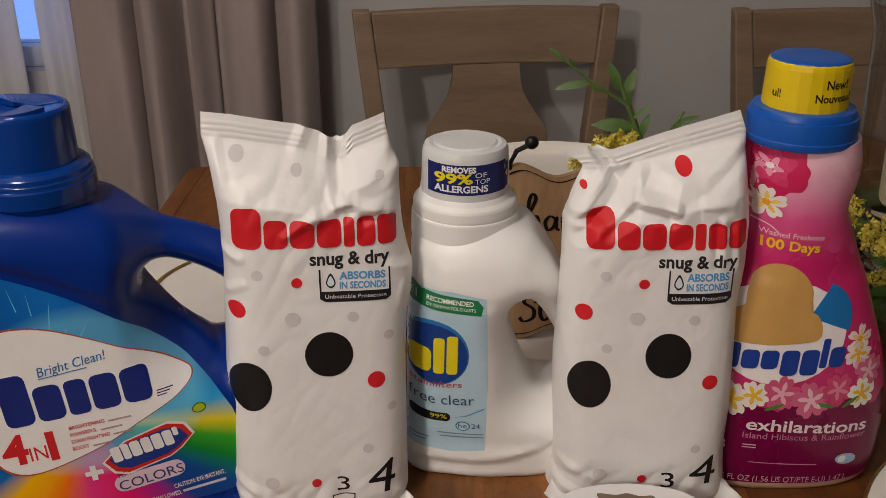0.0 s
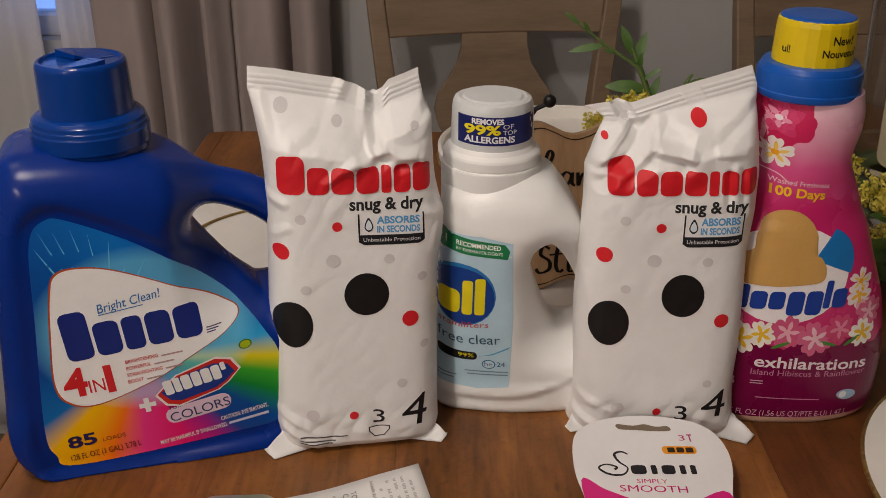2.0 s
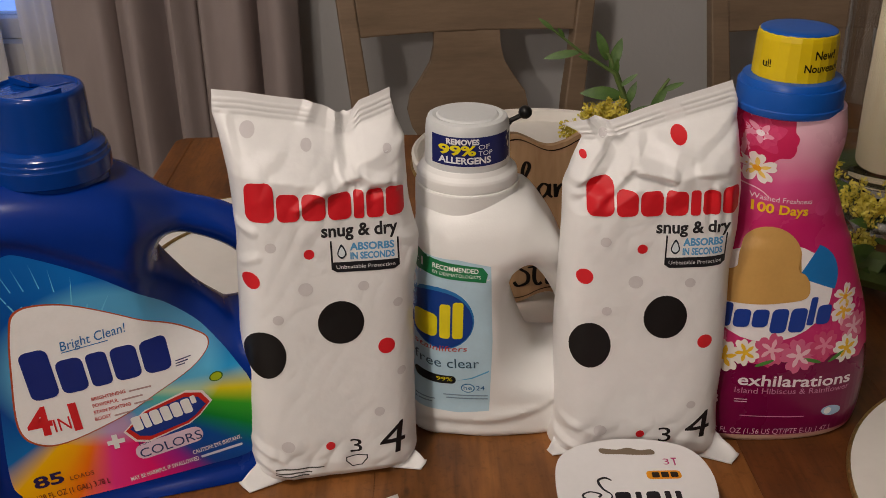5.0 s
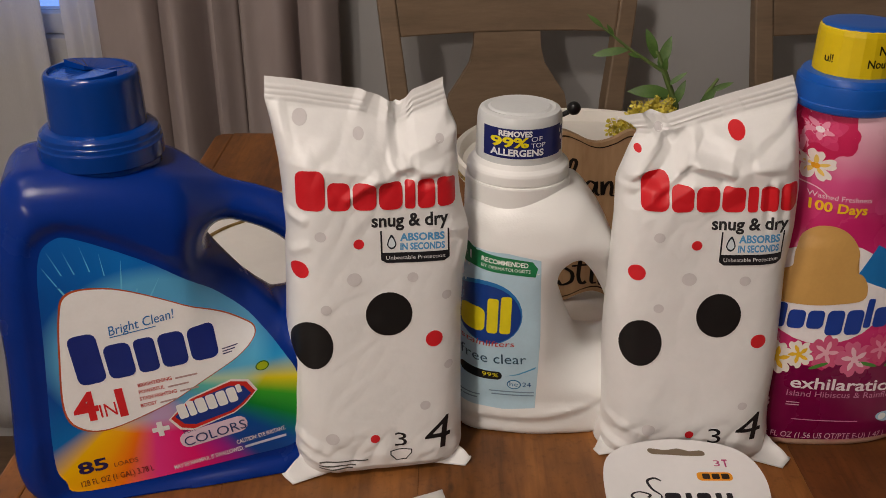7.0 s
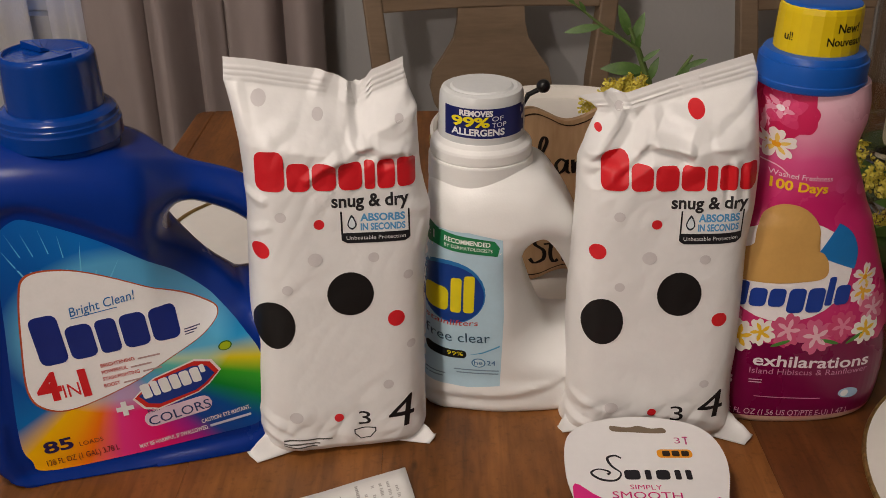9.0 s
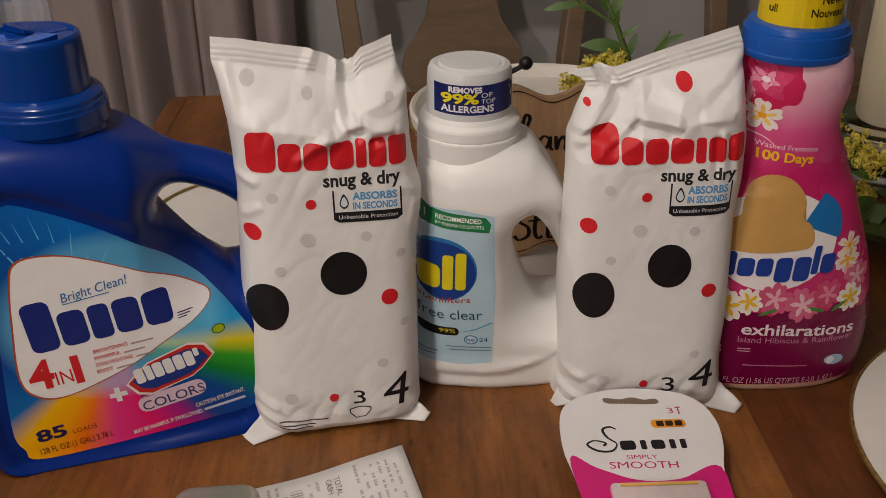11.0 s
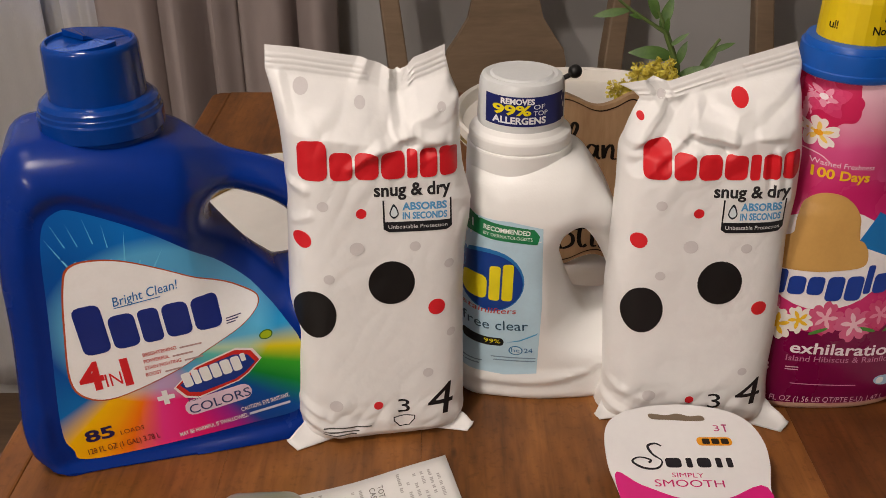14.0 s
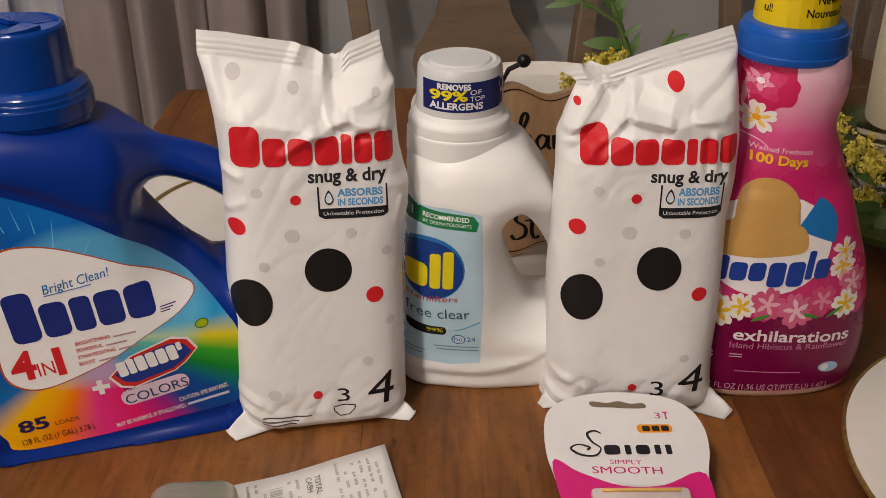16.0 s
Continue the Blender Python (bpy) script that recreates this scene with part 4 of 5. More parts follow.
for cx, cz, r, p, h, t, n in ((-0.040, 0.070, 0.012, "F4EDE4", "F0C030", 10, 5), (-0.026, 0.074, 0.010, "F4EDE4", "F0C030", 40, 5), (-0.008, 0.076, 0.012, "D45A82", "EFB4C4", 0, 5), (0.012, 0.071, 0.013, "D8688E", "F0C4D0", 30, 5), (0.03, 0.078, 0.011, "D04A76", "E48AA6", 50, 5), (0.048, 0.073, 0.0105, "F6F1EA", "F0C030", 20, 5), (0.042, 0.102, 0.010, "F4E6E6", "F0B83A", 60, 5), (0.052, 0.088, 0.011, "D8688C", "EDB8C8", 15, 5), (-0.05, 0.083, 0.011, "D87896", "EDB8C8", 15, 5)):
    blossom(cx, cz, r, p, h, t, sb, 0.0006, n, 0.42)
blossom(-0.0285, 0.2265, 0.0205, "D0265C", "F6C8D4", 20, sb, 0.0004, 5, 0.62, "D83C70")
blossom(-0.0285, 0.2270, 0.0100, "DC4878", "FBEDF0", 55, sb, 0.0010, 5, 0.5, "EE9CB8")
blossom(-0.0275, 0.2025, 0.0105, "F5EDE8", "EFA81C", 20, sb, 0.0017, 5, 0.36, "F4D26A")
blossom(0.042, 0.112, 0.0095, "F6E6E4", "EFA81C", 80, sb, 0.0012, 5, 0.3, "F4D26A")
for x0, z0, rx, c in ((0.017, 0.178, 0.006, "D94A86"), (0.034, 0.172, 0.005, "DD5A90"), (0.046, 0.094, 0.006, "F0B4C4")):
    patch(sb, ts, disc(x0, z0, rx), c, 0.0006, "pale_spot")
for x0, z0, a in ((-0.012, 0.066, 20), (0.022, 0.067, -15), (0.04, 0.068, 30)):
    patch(sb, ts, disc(x0, z0, 0.007, 0.0014, 10, a), "4E8A3A", 0.0012, "leaf_print", cell=0.01)
lettering(sb, ts, "Washed Freshness", (-0.030, 0.1825), (0.008, 0.1815), 0.0035, "F2DCE6", 0.0012)
lettering(sb, ts, "100 Days", (-0.029, 0.1745), (0.0060, 0.1735), 0.0062, "F2C21E", 0.0012, 0.028)
pts = [(-0.031 + 0.012 * math.cos(t), 0.181 + 0.009 * math.sin(t)) for t in [radians(a) for a in range(20, 150, 8)]]
patch(sb, ts, pts + [(x, z - 0.0008) for x, z in pts[::-1]], "F2C8D8", 0.0012, "swirl")
lettering(sl_, ts, "exhilarations", (-0.029, 0.0490), (0.055, 0.0450), 0.0085, "F3E6EC", 0.0010, 0.018)
lettering(sl_, ts, "Island Hibiscus & Rainflower", (-0.0305, 0.0425), (0.055, 0.0398), 0.0045, "CC86AA", 0.0010)
lettering(sl_, ts, "58", (-0.052, 0.0325), (-0.0405, 0.033), 0.0075, "F0D6E2", 0.0010)
patch(sl_, ts, bar((-0.03, 0.0370), (-0.021, 0.0368), 0.0007), "E3B9CE", 0.0010, "small_print")
patch(sl_, ts, bar((-0.03, 0.0350), (-0.021, 0.0348), 0.0007), "E3B9CE", 0.0010, "small_print")
patch(sl_, ts, bar((-0.025, 0.0235), (0.022, 0.0215), 0.0007), "D88AB2", 0.0010, "small_print")
lettering(sl_, ts, "50 US FL OZ (1.56 US QT/PTE E-U) 1.47 L", (-0.052, 0.0085), (0.046, 0.0065), 0.0048, "E6B4CC", 0.0010)
patch(sl_, ts, disc(0.043, 0.0240, 0.008, 0.0042, turn=-8), "A8C8E4", 0.0010, "seal")
patch(sl_, ts, disc(0.040, 0.0243, 0.003, 0.0028), "F2F4F6", 0.0013, "seal")


# ---- diaper packs ----
def pack(m, edge_l, edge_r, top, label, seed, crease, words, lean, corners):
    """A soft film pack: pillow body, pressed top seam with ridges, folded bottom corners."""
    t0 = thing("diaper_pack", m, label, "diaper pack", "diaper packs on the table")
    noise_at = lambda x, z, s, o: noise.noise(Vector((x * s + o, z * s, o * 1.7 + seed)))
    NU, NV = 120, 230
    zmax = 0.30
    ev = lambda pts, z: float(np.interp(z, [p[1] for p in pts], [p[0] for p in pts]))
    tv = lambda x: float(np.interp(x, [p[0] for p in top], [p[1] for p in top]))
    grid = {}
    verts, faces = [], []
    for side in (-1, 1):
        for j in range(NV + 1):
            v = j / NV
            for i in range(NU + 1):
                u = -1 + 2 * i / NU
                if side == 1 and (i in (0, NU) or j in (0, NV)):
                    grid[side, i, j] = grid[-1, i, j]
                    continue
                zr = v * 0.262
                xl, xr = ev(edge_l, zr), ev(edge_r, zr)
                x = xl + (xr - xl) * (u + 1) / 2
                z = v * tv(x)
                T = 0.031 * float(np.interp(v, [0, 0.012, 0.03, 0.06, 0.5, 0.82, 0.885, 0.94, 1], [0.66, 0.86, 0.97, 1, 1, 0.98, 0.6, 0.09, 0.03]))
                h = T * max(0.0, 1 - abs(u) ** 6) ** 0.5 * (1 if side == -1 else 0.6)
                y = side * h + lean * z
                w = max(0, 1 - abs(u) ** 6) * min(1, v * 12)
                a1, a2, a3 = noise_at(x + 0.4 * z, z, 26, 3.1 + side), noise_at(x, z - 0.5 * x, 52, 5.7 + side), noise_at(x, z, 13, 9.2 + side)
                a4 = noise_at(x - 0.6 * z, z, 95, 12.4 + side)
                cr = 0.0026 * (0.4 - abs(a1)) + 0.0019 * (0.35 - abs(a2)) + 0.0009 * a3 + 0.0007 * (0.3 - abs(a4))
                up = float(np.interp(v, [0, 0.07, 0.15, 0.6, 0.72, 0.82, 0.9, 0.93], [1.9, 1.5, 0.28, 0.3, 0.7, 1.2, 0.8, 0.2]))
                up = max(up, 1.1 * float(np.interp(abs(u), [0.72, 0.95], [0, 1])))
                y += cr * w * up
                for cx, cz, ex, ez, dep, wid in crease:
                    d = Vector((ex - cx, ez - cz))
                    t = max(0, min(1, ((x - cx) * d.x + (z - cz) * d.y) / d.length_squared))
                    q = math.hypot(x - cx - d.x * t, z - cz - d.y * t)
                    y += dep * max(0.0, 1 - q / (2 * wid)) * (1 - 0.5 * t) * (1 if side == -1 else 0.3)
                if 0.938 < v < 0.986 and side == -1:
                    y -= 0.0008 * max(0, math.sin((v - 0.938) / 0.048 * 3.14 * 8)) * (1 if u < 0.1 or u > 0.35 else 0.25)
                grid[side, i, j] = len(verts)
                verts.append((x, y, max(z, 0.0012)))
    for side in (-1, 1):
        for j in range(NV):
            for i in range(NU):
                q = [grid[side, i, j], grid[side, i + 1, j], grid[side, i + 1, j + 1], grid[side, i, j + 1]]
                faces.append(q if side == -1 else q[::-1])
    bm = bmesh.new()
    vs = [bm.verts.new(c) for c in verts]
    for q in faces:
        q = list(dict.fromkeys(q))
        if len(q) > 2:
            try:
                bm.faces.new([vs[i] for i in q])
            except ValueError:
                pass
    body = part("bag", bm, M_FILM, t0, sharp=75)
    xl, xr = edge_l[0][0], edge_r[0][0]
    for s, x0, g in ((-1, xl, corners[0]), (1, xr, corners[1])):
        c0, c1, c2, c3 = (Vector(q) for q in ((x0 - s * 0.020, -0.0225, 0.001), (x0 - s * 0.008 + s * 0.012 * g, -0.0235 - 0.0075 * g, 0.0010), (x0 - s * 0.006 + s * 0.0165 * g, -0.022, 0.003), (x0 - s * 0.006, -0.0135, 0.004 + 0.010 * g)))
        v, f = [], []
        for i in range(9):
            for j in range(9):
                a, b = i / 8, j / 8
                p = (c0 * (1 - a) + c1 * a) * (1 - b) + (c3 * (1 - a) + c2 * a) * b
                p.y -= 0.0022 * math.sin(a * 5 + b * 3 + seed) * b
                p.z += 0.0016 * abs(math.sin(a * 6 + seed)) * b
                v.append(p)
        for i in range(8):
            for j in range(8):
                q = 9 * i + j
                f.append((q, q + 9, q + 10, q + 1))
        fold = part("corner_fold", mesh(v, f), M_FILM, t0)
        fold.modifiers.new("thick", "SOLIDIFY").thickness = 0.0006
    tp = tree_of(body)
    # red wordmark as plain blocks
    (x0, z0), (x1, z1), hgt = words["mark"]
    word_blocks(t0, tp, (x0, z0), (x1, z1), hgt, (1.15, 0.9, 0.95, 0.95, 0.42, 0.72, 0.8), (1.22, 0.86, 0.86, 0.86, 0.86, 0.86, 0.9), "D3202A", 0.0012, 0.1, cell=0.0016)
    (x0, z0), (x1, z1), hgt = words["line"]
    lettering(t0, tp, "snug & dry", (x0, z0), (x1, z1), hgt, "2B2A2C", 0.0007, 0.028)
    bx, bz, bw, bh, sl = words["badge"]
    rot = lambda a, c: (bx + a * bw, bz + c * bh + a * bw * sl)
    patch(t0, tp, [rot(a, c) for a, c in ((0, 1), (0, 0.1), (0.08, 0), (0.92, 0), (1, 0.1), (1, 1), (0.975, 1), (0.975, 0.32), (0.025, 0.32), (0.025, 1))], "1E1E22", 0.0007, "badge")
    lettering(t0, tp, "ABSORBS", rot(0.28, 0.68), rot(0.93, 0.68), bh * 0.22, "5BA0D0", 0.0007, 0.035)
    lettering(t0, tp, "IN SECONDS", rot(0.28, 0.40), rot(0.93, 0.40), bh * 0.2, "5BA0D0", 0.0007, 0.035)
    lettering(t0, tp, "Unbeatable Protection", rot(0.07, 0.11), rot(0.93, 0.11), bh * 0.12, "E8E8E8", 0.0011)
    cx, cz = rot(0.16, 0.58)
    patch(t0, tp, smooth_loop([(cx, cz + bh * 0.3), (cx + 0.003, cz), (cx, cz - bh * 0.16), (cx - 0.003, cz)], 5), "26303A", 0.0007, "drop")
    patch(t0, tp, smooth_loop([(cx, cz + bh * 0.22), (cx + 0.0022, cz), (cx, cz - bh * 0.1), (cx - 0.0022, cz)], 5), "DDE6EA", 0.0010, "drop")
    for cx, cz, rx, rz in words["dark"]:
        patch(t0, tp, disc(cx, cz, rx, rz), "1C1A1A", 0.0007, "printed_dot")
    for cx, cz, r in words["red"]:
        patch(t0, tp, disc(cx, cz, r, r * 0.95, 16), "D6262E", 0.0007, "printed_dot")
    for cx, cz, r in words["grey"]:
        patch(t0, tp, disc(cx, cz, r, r * 0.9, 16), "D2CECE", 0.0006, "printed_dot")
    (x0, z0), (x1, z1), hgt = words["four"]
    lettering(t0, tp, "4", (x0, z0), (x1, z1), hgt, "1E1C1E", 0.0007, 0.0, 0.10)
    (x0, z0), (x1, z1), hgt = words["three"]
    lettering(t0, tp, "3", (x0, z0), (x1, z1), hgt, "1E1C1E", 0.0007)
    ix, iz = words["three"][0][0] - 0.0035, words["three"][0][1] - 0.0105
    patch(t0, tp, [(ix, iz + 0.008), (ix, iz + 0.005), (ix + 0.004, iz), (ix + 0.011, iz), (ix + 0.015, iz + 0.005), (ix + 0.015, iz + 0.008)], "2A282A", 0.0005, "outline_mark")
    patch(t0, tp, [(ix + 0.0008, iz + 0.0073), (ix + 0.0008, iz + 0.0052), (ix + 0.0044, iz + 0.0007), (ix + 0.0106, iz + 0.0007), (ix + 0.0142, iz + 0.0052), (ix + 0.0142, iz + 0.0073)], "E9E6E4", 0.0008, "outline_mark")
    for a, b in words.get("small", ()):
        patch(t0, tp, bar(a, b, 0.0009), "55524F", 0.0007, "small_print")
    return t0


P = lambda *q: [(x * MM, z * MM) for x, z in q]
pack(pose(-0.072, 0.487, TZ, 0, 0, 9), P((-62, 0), (-65, 18), (-64.8, 35), (-64.6, 56), (-64.9, 72), (-64.5, 97), (-62.7, 128), (-61.3, 155), (-60.7, 173), (-61, 192), (-62, 210), (-65.2, 234), (-68, 248), (-67, 262)), P((50, 0), (52.5, 12), (52.9, 44), (53.2, 65), (54, 107), (56, 134), (59.2, 150), (60.4, 164), (57.5, 176), (55.2, 188), (54, 203), (53.8, 231), (48.6, 244), (46, 256)),
     P((-67, 261), (-49, 258.8), (-32, 255.3), (-15, 252.2), (-7, 251), (4, 246.4), (10.8, 242.6), (13.5, 240.4), (17.8, 240.4), (21.6, 244.5), (25.4, 249), (34.6, 252), (46, 256)), "white diaper pack with red blocks, dots and crimped top", 1.0,
     [(0.0155, 0.241, 0.014, 0.213, 0.010, 0.0030), (0.014, 0.2135, 0.052, 0.226, -0.007, 0.0045), (0.017, 0.2105, 0.043, 0.203, -0.006, 0.0026), (0.016, 0.209, -0.004, 0.2, -0.004, 0.0028), (-0.001, 0.2045, -0.021, 0.191, -0.0035, 0.0022), (0.028, 0.198, 0.046, 0.2035, 0.0045, 0.0020), (0.046, 0.2035, 0.054, 0.2, -0.004, 0.0025), (-0.004, 0.25, -0.011, 0.236, -0.0025, 0.0030), (0.010, 0.242, 0.006, 0.222, -0.003, 0.0028), (0.052, 0.232, 0.040, 0.221, 0.004, 0.0030), (-0.06, 0.242, -0.057, 0.222, -0.003, 0.0028), (-0.061, 0.182, -0.05, 0.178, -0.004, 0.0025), (0.06, 0.164, 0.044, 0.168, -0.003, 0.0028), (0.053, 0.156, 0.049, 0.142, -0.002, 0.0020), (-0.061, 0.155, -0.048, 0.162, -0.0025, 0.0022), (-0.062, 0.03, -0.04, 0.018, -0.003, 0.0030), (-0.06, 0.02, -0.036, 0.006, -0.004, 0.0025), (0.051, 0.010, 0.043, 0.014, -0.002, 0.0028)],
     dict(mark=((-0.0528, 0.1850), (0.0488, 0.1828), 0.0206), line=((-0.0064, 0.1732), (0.0433, 0.1720), 0.0080), badge=(-0.0012, 0.1494, 0.0446, 0.0210, -0.03),
          dark=((-0.0483, 0.0963, 0.0136, 0.0160), (0.0024, 0.1155, 0.0152, 0.0148)), red=((-0.0530, 0.1458, 0.0056), (-0.0150, 0.1625, 0.0034), (0.0317, 0.0958, 0.0058), (-0.0103, 0.0283, 0.0032)),
          grey=((-0.047, 0.2373, 0.0048), (-0.011, 0.2269, 0.0036), (0.0401, 0.223, 0.0030), (-0.0389, 0.1683, 0.0036), (-0.0189, 0.140, 0.0048), (0.0187, 0.1389, 0.0036), (-0.0379, 0.1206, 0.0036), (0.041, 0.1245, 0.0034), (0.0413, 0.0754, 0.0032), (0.0244, 0.0491, 0.0036), (-0.0387, 0.0303, 0.0046)),
          four=((0.0223, 0.0172), (0.0402, 0.0165), 0.0232), three=((0.0029, 0.0209), (0.0110, 0.0209), 0.0100), small=(((-0.0485, 0.0135), (-0.0156, 0.0124)), ((-0.0487, 0.0108), (-0.0242, 0.0098)), ((-0.0487, 0.0085), (-0.0262, 0.0078)))), 0.17, (1.1, 0.75))
pack(pose(0.137, 0.501, TZ, 0, 0, -4), P((-61, 0), (-59.5, 9), (-57, 21), (-56.8, 34), (-57.7, 56), (-59.3, 82), (-59.8, 112), (-58.9, 132), (-58.2, 156), (-57.2, 190), (-57.6, 217), (-55, 226), (-51.7, 236), (-49, 243), (-46, 250), (-50, 255), (-60, 262)), P((62, 0), (60.8, 6), (59.6, 21), (58.4, 43), (59.6, 65), (59.2, 86), (58.6, 115), (57.8, 140), (59.4, 155), (60.4, 167), (60.2, 194), (56.6, 223), (53.5, 250), (49, 262)),
     P((-60, 231), (-44, 234), (-39.6, 234), (-27.7, 234), (-18.3, 237.5), (-5.5, 242.4), (13.4, 249), (33.2, 255.3), (49.1, 260.4)), "white diaper pack with crumpled top and red blocks", 7.0,
     [(-0.037, 0.234, -0.022, 0.212, 0.010, 0.0030), (-0.018, 0.217, -0.047, 0.187, 0.010, 0.0042), (-0.018, 0.2085, -0.010, 0.224, -0.007, 0.0028), (-0.009, 0.209, 0.010, 0.2065, -0.008, 0.0028), (0.010, 0.2065, 0.014, 0.218, -0.0025, 0.0030), (0.008, 0.2, -0.014, 0.2035, 0.006, 0.0028), (-0.016, 0.2, -0.031, 0.188, 0.005, 0.0026), (-0.03, 0.222, -0.05, 0.2, -0.005, 0.0028), (-0.055, 0.2, -0.03, 0.204, -0.004, 0.0026), (0.04, 0.2, 0.043, 0.172, -0.0025, 0.0022), (0.049, 0.196, 0.052, 0.168, -0.003, 0.0020), (0.036, 0.196, 0.037, 0.17, 0.0022, 0.0018), (0.028, 0.21, 0.045, 0.209, -0.003, 0.0022), (0.054, 0.236, 0.028, 0.214, 0.003, 0.0028), (0.002, 0.225, 0.028, 0.216, -0.0025, 0.0026), (-0.058, 0.03, -0.03, 0.021, -0.0022, 0.0026), (-0.057, 0.018, -0.03, 0.026, 0.0012, 0.0022), (-0.06, 0.014, -0.038, 0.008, -0.004, 0.0026), (0.058, 0.018, 0.052, 0.024, -0.002, 0.0024), (-0.056, 0.12, -0.048, 0.092, -0.002, 0.0026)],
     dict(mark=((-0.0430, 0.1795), (0.0560, 0.1828), 0.0190), line=((0.0022, 0.1697), (0.0510, 0.1710), 0.0078), badge=(0.0088, 0.1461, 0.0405, 0.0222, 0.03),
          dark=((-0.0367, 0.0890, 0.0140, 0.0166), (0.0124, 0.1112, 0.0145, 0.0154)), red=((-0.0424, 0.138, 0.0056), (-0.0059, 0.1586, 0.0034), (0.0155, 0.228, 0.0052), (-0.0455, 0.2135, 0.0024), (0.0405, 0.0932, 0.0052), (0.0014, 0.0233, 0.0030)),
          grey=((-0.0299, 0.1629, 0.0036), (-0.0088, 0.1356, 0.0048), (0.027, 0.1358, 0.0036), (-0.0267, 0.1146, 0.0034), (0.0351, 0.0459, 0.0032), (-0.0262, 0.0244, 0.0046), (-0.0321, 0.225, 0.0030)),
          four=((0.0324, 0.0183), (0.0497, 0.0190), 0.0212), three=((0.0143, 0.0176), (0.0231, 0.0180), 0.0104)), 0.12, (0.45, 1.1))

# ---- razor card ----
rz = thing("razor_card", pose(0.13, 0.45, TZ + 0.024, -84 + 90 - 90, 0, 0), "white and pink razor pack lying on the table", "razor pack")
card_pts = smooth_loop([(x * MM, z * MM) for x, z in ((-4, 14), (-30, 11), (-48, 3), (-57, -11), (-59, -40), (-55, -66), (-50, -110), (-48, -160), (-40, -170), (0, -172), (30, -170), (36, -160), (37, -110), (39, -66), (45, -40), (46, -20), (40, -2), (25, 9))], 5)


def sheet(pts, y0, y1):
    """A flat plate of the outline, between two depths."""
    bm = bmesh.new()
    a = [bm.verts.new((x, y0, z)) for x, z in pts]
    f = bm.faces.new(a)
    r = bmesh.ops.extrude_face_region(bm, geom=[f])
    for v in r["geom"]:
        if isinstance(v, bmesh.types.BMVert):
            v.co.y = y1
    bmesh.ops.recalc_face_normals(bm, faces=bm.faces[:])
    return bm


card = part("card", sheet(card_pts, 0.0, 0.0012), M_CARD, rz, smooth=False)
tr_ = tree_of(card)
patch(rz, tr_, smooth_loop([(x * MM, z * MM) for x, z in ((-56, -49), (-40, -58), (-16, -69), (10, -69), (38, -60), (37, -110), (35, -160), (0, -170), (-40, -168), (-49, -150), (-51, -105))], 5), M_PINK, 0.0004, "pink_panel")
slot = smooth_loop([(x * MM, z * MM) for x, z in ((-25, 5), (-14, 3.5), (-6, 5), (2, 2.5), (10, 3), (11, -1.5), (0, -2), (-12, -1), (-24, 0))], 4)
patch(rz, tr_, slot, "7A6A58", 0.0004, "hang_slot")
patch(rz, tr_, bar((0.002, -0.0245), (0.025, -0.0245), 0.0075, 0.35), "E89A1C", 0.0004, "orange_badge")
for i in range(3):
    patch(rz, tr_, bar((0.0055 + i * 0.0062, -0.0232), (0.0105 + i * 0.0062, -0.0232), 0.0048, 0.2), "2A1C10", 0.0008, "wordmark_block")
word_blocks(rz, tr_, (-0.022, -0.0435), (0.021, -0.0435), 0.011, (0.8, 0.3, 0.7, 0.3, 0.3), (0.75, 0.75, 0.75, 0.75, 0.75), "1C1A20", 0.0005, 0.25)
stroke = [(-22, -25), (-26, -22.5), (-31, -25), (-29, -32), (-24, -38), (-28, -44), (-37, -43.5), (-43, -38), (-38, -34.5), (-31, -37), (-34, -40)]
pts = [Vector((x * MM, z * MM)) for x, z in stroke]
fine = []
for i in range(len(pts) - 1):
    a, b, c, d = pts[max(i - 1, 0)], pts[i], pts[i + 1], pts[min(i + 2, len(pts) - 1)]
    for q in range(6):
        t = q / 6
        fine.append(0.5 * (2 * b + (c - a) * t + (2 * a - 5 * b + 4 * c - d) * t * t + (3 * b - a - 3 * c + d) * t ** 3))
for i in range(0, len(fine) - 1):
    d = (fine[i + 1] - fine[i]).normalized()
    n = Vector((-d.y, d.x)) * (0.0005 + 0.0004 * abs(math.sin(i * 0.13)))
    if i == 0:
        L, Rr = [], []
    L.append(tuple(fine[i] + n)); Rr.append(tuple(fine[i] - n))
nn = len(L)
part("flourish", lay(tr_, L + Rr, [(i, i + 1, nn + i + 1, nn + i) for i in range(nn - 1)], 0.0005, cell=0.02), ink("1C1A20"), rz, smooth=False)
lettering(rz, tr_, "SIMPLY", (-0.020, -0.0515), (0.0, -0.0520), 0.0038, "C81E70", 0.0005)
lettering(rz, tr_, "SMOOTH", (-0.032, -0.0590), (0.0115, -0.0600), 0.0058, "C81E70", 0.0005)
lettering(rz, tr_, "3", (0.0155, -0.0115), (0.0195, -0.0115), 0.0055, "B8447A", 0.0005)
patch(rz, tr_, bar((0.0225, -0.0125), (0.0235, -0.0125), 0.0065), "B8447A", 0.0005, "razor_mark")
patch(rz, tr_, bar((0.0212, -0.0065), (0.0248, -0.0065), 0.0012), "B8447A", 0.0005, "razor_mark")
part("blister", box(-0.036, 0.024, -0.006, 0.0, -0.155, -0.0745, 0.003), mat("blister_plastic", (0.72, 0.62, 0.62), 0.15, var=0.1), rz)
part("razor_handle", box(-0.03, 0.018, -0.0075, -0.0062, -0.0795, -0.0775, 0.0005), mat("yellow_trim", sr("E8B860"), 0.4), rz)
